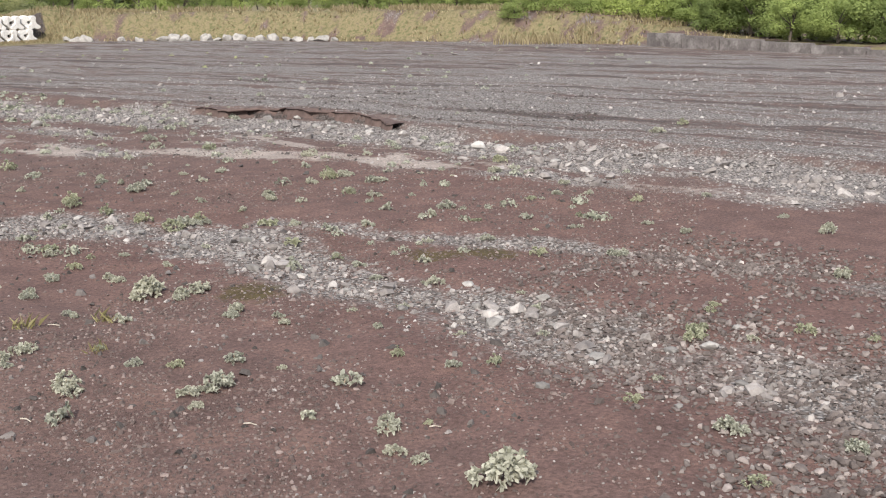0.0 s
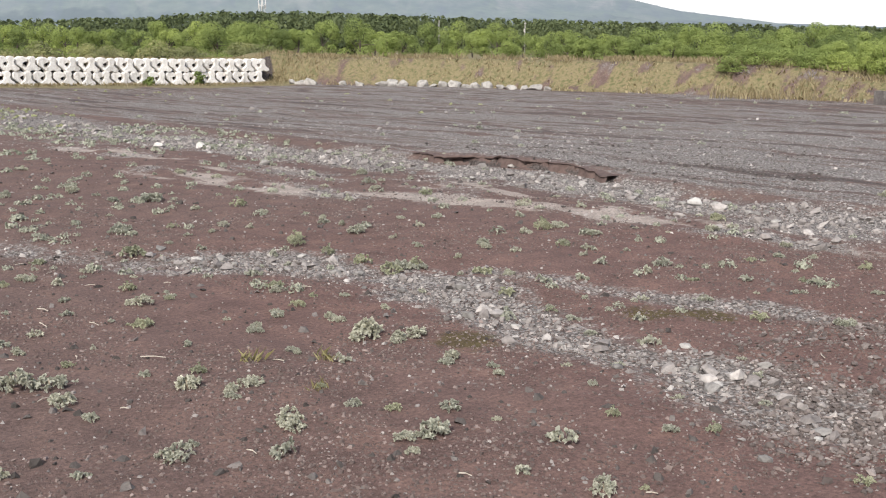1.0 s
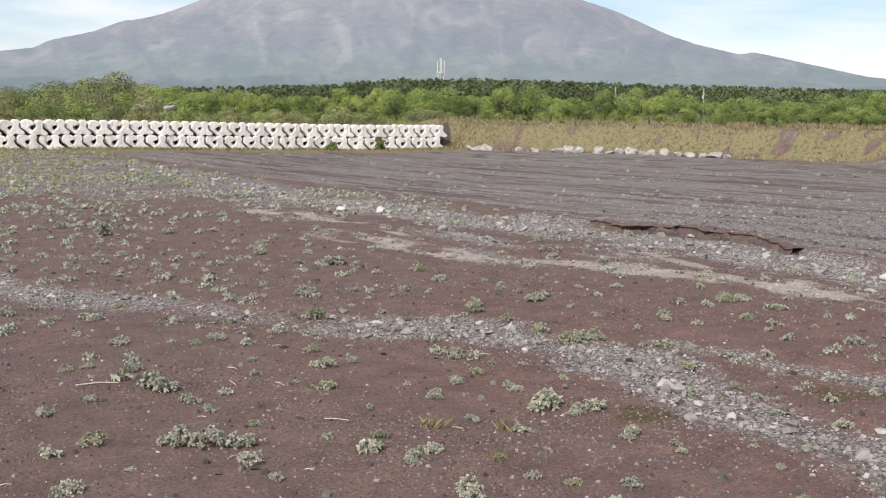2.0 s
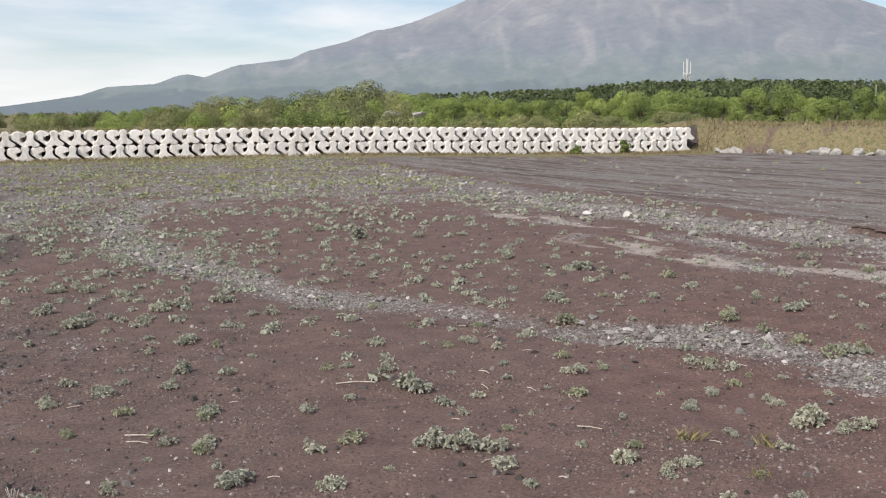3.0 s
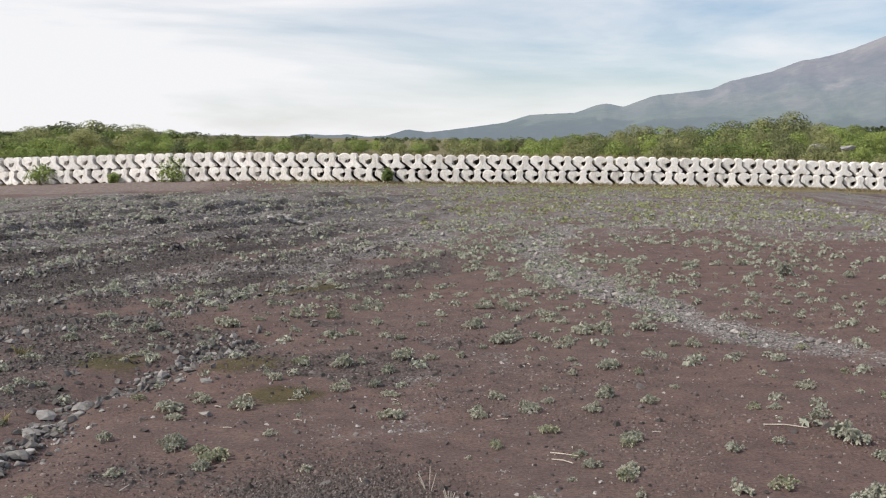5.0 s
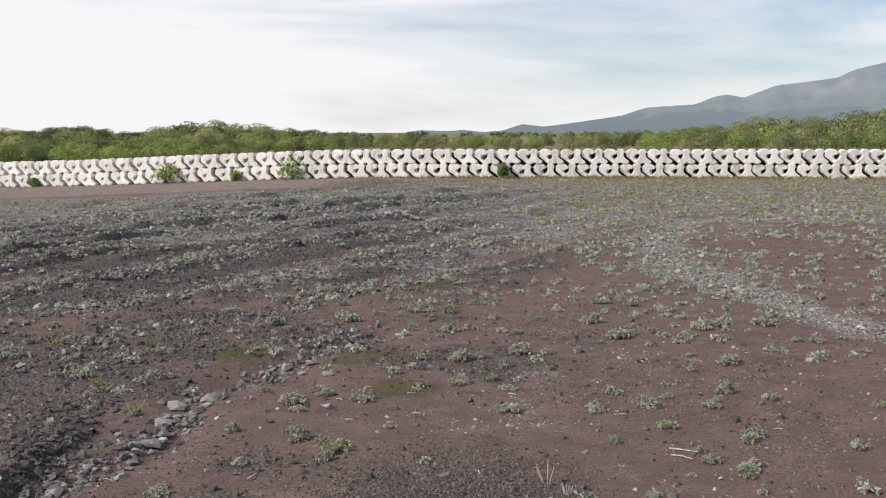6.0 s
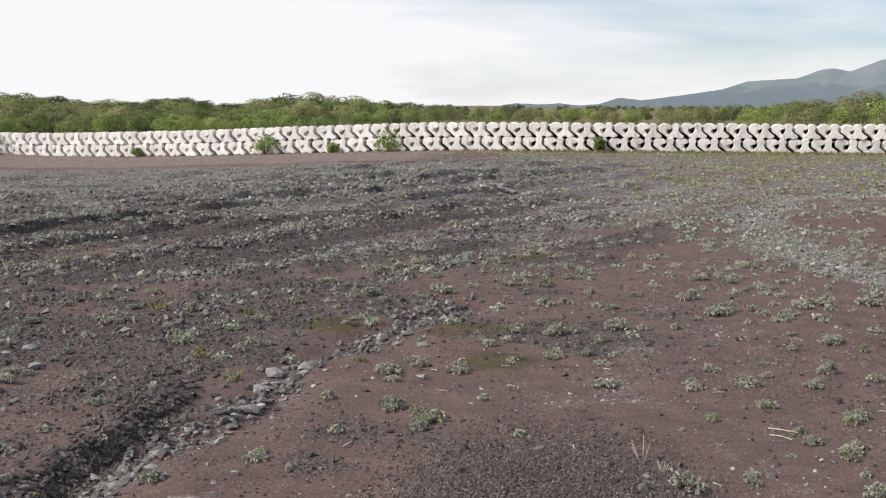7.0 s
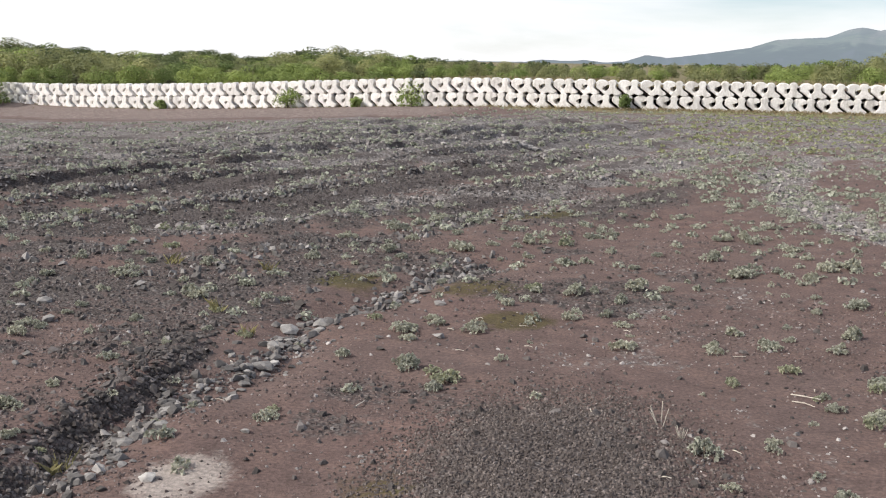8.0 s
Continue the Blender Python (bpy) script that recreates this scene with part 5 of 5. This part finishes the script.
def wall_weeds():
    rng = random.Random(61)
    for az, w, h, r in ((20.4, 1.5, 0.85, 57.5), (14.2, 1.9, 1.05, 54.6), (3.75, 0.7, 0.75, 54.0), (-28.9, 0.6, 0.75, 62.5), (17.0, 0.6, 0.45, 55.5), (26.5, 0.7, 0.45, 61.0), (-26.5, 0.6, 0.4, 60.5)):
        x, y = at_az(az, r)
        while y < wall_y(x) - 0.8:
            r += 0.1
            x, y = at_az(az, r)
        y = wall_y(x) - 0.75
        t = make_tree("weed_bush", "leafy green weed bush against the concrete wall", "bush", "weeds along the wall", rng.randrange(999), h, w / 2, WILLOW_LEAF, 520, 0.09, 0.0, False, 20)
        t.matrix_basis = pose(x, y, height_at(x, y), 0, 0, rng.uniform(0, 360))


wall_weeds()


# ---- stones ----
def stone_field(name, label, rng, x, y, size, mat, sides=8, sink=0.16, flat=0.6):
    """Many small angular stones in one mesh."""
    n = len(x)
    z, _ = on_ground(x, y)
    if sides == 8:
        v0 = np.array([(1, 0, -0.7), (0.3, 0.95, -0.7), (-0.8, 0.6, -0.7), (-0.8, -0.6, -0.7), (0.3, -0.95, -0.7), (0.5, 0.05, 0.55), (-0.25, 0.45, 0.5), (-0.2, -0.45, 0.6)]) * 0.95
        f0 = np.array([(0, 1, 5), (1, 2, 6), (1, 6, 5), (2, 3, 6), (3, 7, 6), (3, 4, 7), (4, 0, 5), (4, 5, 7), (5, 6, 7)])
    else:
        g = (1 + 5**0.5) / 2
        v0 = np.array([(-1, g, 0), (1, g, 0), (-1, -g, 0), (1, -g, 0), (0, -1, g), (0, 1, g), (0, -1, -g), (0, 1, -g), (g, 0, -1), (g, 0, 1), (-g, 0, -1), (-g, 0, 1)]) / 1.9
        f0 = np.array([(0, 11, 5), (0, 5, 1), (0, 1, 7), (0, 7, 10), (0, 10, 11), (1, 5, 9), (5, 11, 4), (11, 10, 2), (10, 7, 6), (7, 1, 8),
                       (3, 9, 4), (3, 4, 2), (3, 2, 6), (3, 6, 8), (3, 8, 9), (4, 9, 5), (2, 4, 11), (6, 2, 10), (8, 6, 7), (9, 8, 1)])
    m = len(v0)
    v = v0[None] * rng.uniform(0.6, 1.2, (n, m, 1)) + rng.normal(scale=0.15, size=(n, m, 3))
    v *= np.stack([rng.uniform(0.8, 1.4, n), rng.uniform(0.7, 1.1, n), rng.uniform(0.45, 0.9, n) * flat / 0.6], 1)[:, None]
    tilt = rng.normal(scale=0.3, size=n)
    c, s = np.cos(tilt)[:, None], np.sin(tilt)[:, None]
    v = np.stack([v[..., 0] * c - v[..., 2] * s, v[..., 1], v[..., 0] * s + v[..., 2] * c], -1)
    a = rng.uniform(0, 2 * np.pi, n)
    c, s = np.cos(a)[:, None], np.sin(a)[:, None]
    v = np.stack([v[..., 0] * c - v[..., 1] * s, v[..., 0] * s + v[..., 1] * c, v[..., 2]], -1)
    v *= (size / 2)[:, None, None]
    v += np.stack([x, y, z + size * (0.5 * flat - sink)], 1)[:, None]
    f = f0[None] + (np.arange(n) * m)[:, None, None]
    me = fast_mesh(name, v.reshape(-1, 3), f.reshape(-1, 3), mat)
    tagged(new(name, me), label, "gravel", kind="stuff")


def scatter(rng, n, near, far, az0, az1, power=1.0):
    r = near + (far - near) * rng.uniform(0, 1, n) ** power
    az = np.radians(rng.uniform(az0, az1, n))
    return -np.sin(az) * r, np.cos(az) * r


def mound(x, y):
    return np.exp(-((((x + 0.72) / 0.85) ** 2 + ((y - 5.7) / 1.65) ** 2) ** 1.5))


def build_gravel():
    rng = np.random.default_rng(71)
    x, y = scatter(rng, 330000, 4.2, 30, -74, 36, 1.1)
    _, masks = on_ground(x, y)
    pick = rng.uniform(0, 1, len(x)) < np.clip((masks["gravel"] - 0.25) * 1.1, 0.030, 0.7) * (1 - mound(x, y))
    pick[(x > 14.3) & (rng.uniform(0, 1, len(x)) < 0.82)] = False
    x, y = x[pick][:31000], y[pick][:31000]
    stone_field("pale_gravel", "pale grey angular gravel in shallow washes", rng, x, y, (rng.uniform(0.010, 0.026, len(x)) + 0.05 * rng.uniform(0, 1, len(x)) ** 7) * (0.6 + 0.4 * ss((sampled("gravel", x, y) - 0.2) / 0.3)) + 0.0006 * np.hypot(x, y), PALE_STONE)
    x, y = scatter(rng, 160000, 4.2, 24, -60, 36, 1.1)
    _, masks = on_ground(x, y)
    pick = rng.uniform(0, 1, len(x)) < np.clip((masks["dark"] - 0.3) * 1.1, 0.03, 0.7) * (1 - mound(x, y))
    x, y = x[pick][:30000], y[pick][:30000]
    stone_field("lava_grit", "dark lava grit and small stones on the soil", rng, x, y, rng.uniform(0.012, 0.032, len(x)) + 0.07 * rng.uniform(0, 1, len(x)) ** 6 + 0.0008 * np.hypot(x, y), DARK_STONE)
    x, y = scatter(rng, 170000, 4.2, 16, -66, 34, 1.2)
    pick = rng.uniform(0, 1, len(x)) < np.clip(4.2 * fnoise(x, y, 0.85, 199) - 1.7, 0.05, 0.95) * (1 - mound(x, y))
    x, y = x[pick][:52000], y[pick][:52000]
    stone_field("scoria_crumbs", "reddish brown scoria crumbs on the soil", rng, x, y, rng.uniform(0.007, 0.018, len(x)) + 0.025 * rng.uniform(0, 1, len(x)) ** 8 + 0.0006 * np.hypot(x, y), BROWN_STONE)
    x, y = rng.uniform(3.4, 9.8, 100000), rng.uniform(-0.6, 5.4, 100000)
    edge = 4.1 + 0.98 * np.clip(y - 1.9, 0, 9) + 1.3 * (fnoise(x, y, 0.9, 105) - 0.5)
    bare = np.exp(-(((x - 7.45) / 0.65) ** 2 + ((y - 3.4) / 0.9) ** 2) ** 2)
    reach = ss((x - edge) / 0.7) * (1 - 0.9 * bare) * ss((9.6 - x) / 1.5)
    pick = rng.uniform(0, 1, len(x)) < np.clip(2.6 * fnoise(x, y, 0.9, 103, 5) - 0.70, 0.05, 0.62) * reach * ss((4.9 - y) / 1.2)
    stone_field("wash_pebbles", "grey and brown pebbles strewn over the eastern soil", rng, x[pick], y[pick], 0.011 + 0.021 * rng.uniform(0, 1, pick.sum()) ** 1.8 + 0.04 * rng.uniform(0, 1, pick.sum()) ** 7, PEBBLE_STONE, 20, 0.15)
    x, y = rng.uniform(-2.0, 0.6, 42000), rng.uniform(3.6, 8.0, 42000)
    pick = rng.uniform(0, 1, len(x)) < np.clip(1.5 * mound(x, y) - 0.1, 0, 1)
    x, y = x[pick], y[pick]
    stone_field("grit_mound_cover", "dense fine dark grit on a low mound", rng, x, y, rng.uniform(0.012, 0.026, len(x)), GRIT_STONE, 8, 0.2, 0.75)
    q = rng.uniform(0.8, len(CHANNEL) - 1.01, 1000)
    i = q.astype(int)
    u = (q - i)[:, None]
    line = np.array(CHANNEL)
    p = line[i] * (1 - u) + line[i + 1] * u + rng.normal(scale=0.10, size=(1000, 2)) * np.array([1, 0.8])
    stone_field("channel_rubble", "grey angular rubble along a small channel", rng, p[:, 0] - 0.05, p[:, 1], 0.02 + 0.085 * rng.uniform(0, 1, 1000) ** 3.2, RUBBLE_STONE, 20, 0.2)
    q = rng.uniform(0.2, len(STEP_WEST) - 1.01, 1100)
    i = q.astype(int)
    u = (q - i)[:, None]
    line = np.array(STEP_WEST)
    p = line[i] * (1 - u) + line[i + 1] * u + rng.normal(scale=0.13, size=(1100, 2)) + np.array([-0.12, 0])
    stone_field("bank_rubble", "dark lava rubble on the edge of a small bank", rng, p[:, 0], p[:, 1], 0.02 + 0.05 * rng.uniform(0, 1, 1100) ** 2, DARK_STONE, 20, 0.2)
    x, y = scatter(rng, 60000, 8.0, 36, 2, 38, 1.0)
    _, masks = on_ground(x, y)
    pick = rng.uniform(0, 1, len(x)) < np.clip(0.01 + 0.75 * masks["rill"] * fnoise(x, y, 0.7, 107), 0, 0.8) * ss((-1.0 - x) / 3)
    x, y = x[pick][:7000], y[pick][:7000]
    stone_field("rill_stones", "grey flat stones lying along the western rills", rng, x, y, 0.03 + 0.08 * rng.uniform(0, 1, len(x)) ** 2.5 + 0.0012 * np.hypot(x, y), RUBBLE_STONE, 8, 0.1, 0.7)
    x, y = scatter(rng, 30000, 5.0, 45, -74, 36, 1.0)
    _, masks = on_ground(x, y)
    pick = rng.uniform(0, 1, len(x)) < np.clip((masks["gravel"] - 0.45) * 1.3, 0.0, 0.7) * np.where(x > 14.3, 0.05, 1.0)
    x, y = x[pick][:6500], y[pick][:6500]
    stone_field("wash_stones", "pale fist-sized stones lying in the washes", rng, x, y, (0.05 + 0.09 * rng.uniform(0, 1, len(x)) ** 3 + 0.0012 * np.hypot(x, y)) * np.where((x > 10) & (x < 15), 1.15, 1.0), PALE_STONE, 20)


build_gravel()


def build_lone_stones():
    """Larger stones that lie singly, most of them in the western channel and the washes."""
    rng = random.Random(81)
    shapes = []
    for k in range(7):
        bm = rock_bmesh(rng, 0.5, 0.36 + 0.05 * (k % 3), 0.15 + 0.05 * (k % 4), 1, 0.10)
        shapes.append(part("stone", bm, LONE_STONE))
        tagged(shapes[-1], "grey flat angular stone lying in a gravel wash", "stone", "larger stones in the washes")
    used = set()

    def lay(x, y, w):
        s = rng.choice(shapes)
        ob = s if s not in used else copy_thing(s, pose(0, 0, 0))
        used.add(s)
        ob.matrix_basis = pose(x, y, height_at(x, y) + 0.08 * w, rng.uniform(-10, 10), rng.uniform(-10, 10), rng.uniform(0, 360)) @ Matrix.Diagonal((w, w, w, 1))

    for x, y, w in ((-2.98, 7.58, 0.26), (-3.05, 7.44, 0.15), (-3.1, 8.08, 0.17), (-3.2, 8.73, 0.26), (-3.0, 8.93, 0.22), (-3.12, 6.4, 0.18), (-3.05, 6.14, 0.14), (-2.5, 6.1, 0.09), (-2.7, 5.3, 0.13), (-3.04, 5.29, 0.12), (-2.93, 5.45, 0.09), (-5.55, 8.92, 0.17), (-5.68, 8.77, 0.12), (-5.15, 8.34, 0.2), (-2.2, 9.9, 0.16)):
        lay(x, y, w)
    for line, spread, n, big in ((CHANNEL[1:6], 0.18, 45, 0.09), (WASH_EAST[1:9], 0.8, 190, 0.16), (WASH_MIDDLE[4:], 0.5, 70, 0.13)):
        for k in range(n):
            q = rng.uniform(0, len(line) - 1.001)
            i = int(q)
            u = q - i
            x = line[i][0] * (1 - u) + line[i + 1][0] * u + rng.gauss(0, spread * 0.6)
            y = line[i][1] * (1 - u) + line[i + 1][1] * u + rng.gauss(0, 0.2)
            lay(x, y, 0.06 + big * rng.random() ** 2.2)
    for k in range(46):
        u = rng.random()
        lay(-6.3 + 2.8 * u + rng.gauss(0, 0.12), 27.5 + 1.7 * u + rng.gauss(0, 0.16), 0.14 + 0.26 * rng.random() ** 2)
    for x, y, w, label in ((12.85, 9.22, 0.28, "bright white stone among grey gravel"), (11.95, 21.2, 0.36, "pale pinkish stone beside the wash"), (11.2, 21.6, 0.3, "whitish stone in the eastern wash"), (10.7, 16.7, 0.26, "pale rounded stone on brown soil"),
                           (6.2, 4.02, 0.11, "pale rounded stone in the gravel"), (6.4, 4.35, 0.10, "pale rounded stone in the gravel"), (6.7, 4.0, 0.11, "flat pale stone in the gravel"), (6.45, 2.62, 0.14, "flat pale stone in the gravel")):
        b = part("white_stone", rock_bmesh(rng, w / 2, w * 0.4, w * 0.3, 2, 0.2), WHITE_STONE if w > 0.27 else LONE_STONE)
        b.matrix_basis = pose(x, y, height_at(x, y) + w * 0.12, 0, 0, rng.uniform(0, 360))
        tagged(b, label, "stone")


build_lone_stones()


# ---- twigs and litter ----
def build_twigs():
    rng = random.Random(91)
    spots = [(2.50, 8.55, 0.32, -21), (3.46, 8.18, 0.15, -91), (3.61, 8.57, 0.18, -84), (3.63, 6.70, 0.17, -37), (0.76, 7.79, 0.22, -34), (3.77, 7.97, 0.12, -80), (-2.02, 6.81, 0.13, 82), (-0.56, 6.76, 0.11, -73),
             (0.28, 6.46, 0.08, -56), (0.73, 7.62, 0.17, -38), (7.12, 3.82, 0.12, -137), (3.24, 4.80, 0.08, -82), (4.44, 3.11, 0.06, -68), (3.85, 3.80, 0.08, -80)]
    while len(spots) < 60:
        x, y = rng.uniform(-4, 6), rng.uniform(4.6, 11)
        if y > 0.5 * abs(x) + 2:
            spots.append((x, y, rng.uniform(0.04, 0.10), rng.uniform(0, 360)))
    for x, y, length, turn in spots:
        bm = bmesh.new()
        bend = rng.uniform(-0.1, 0.1) * length
        bar(bm, (-length / 2, 0, 0), (0, bend, 0.006), 0.003 + 0.006 * length, 5)
        bar(bm, (0, bend, 0.006), (length / 2, 0, 0.002), 0.002 + 0.005 * length, 5)
        t = part("twig", bm, BARE_TWIG)
        t.matrix_basis = pose(x, y, height_at(x, y) + 0.012, 0, rng.uniform(-4, 4), turn)
        tagged(t, "short bleached dead twig lying on the soil", "twig", "twigs on the soil")
    for x, y, h, n in ((-0.15, 6.74, 0.14, 5), (-0.03, 6.58, 0.07, 8)):
        t = thing("dead_plant", "bleached bare stalks of a dead plant", "dead plant")
        for k in range(n):
            a = rng.uniform(0, 6.28)
            bm = bmesh.new()
            bar(bm, (0.01 * math.cos(a), 0.01 * math.sin(a), -0.02), (0.5 * h * math.cos(a), 0.4 * h * math.sin(a), h * rng.uniform(0.6, 1.0)), 0.0022, 5)
            part("stalk", bm, BARE_TWIG, t)
        t.matrix_basis = pose(x, y, height_at(x, y))


build_twigs()
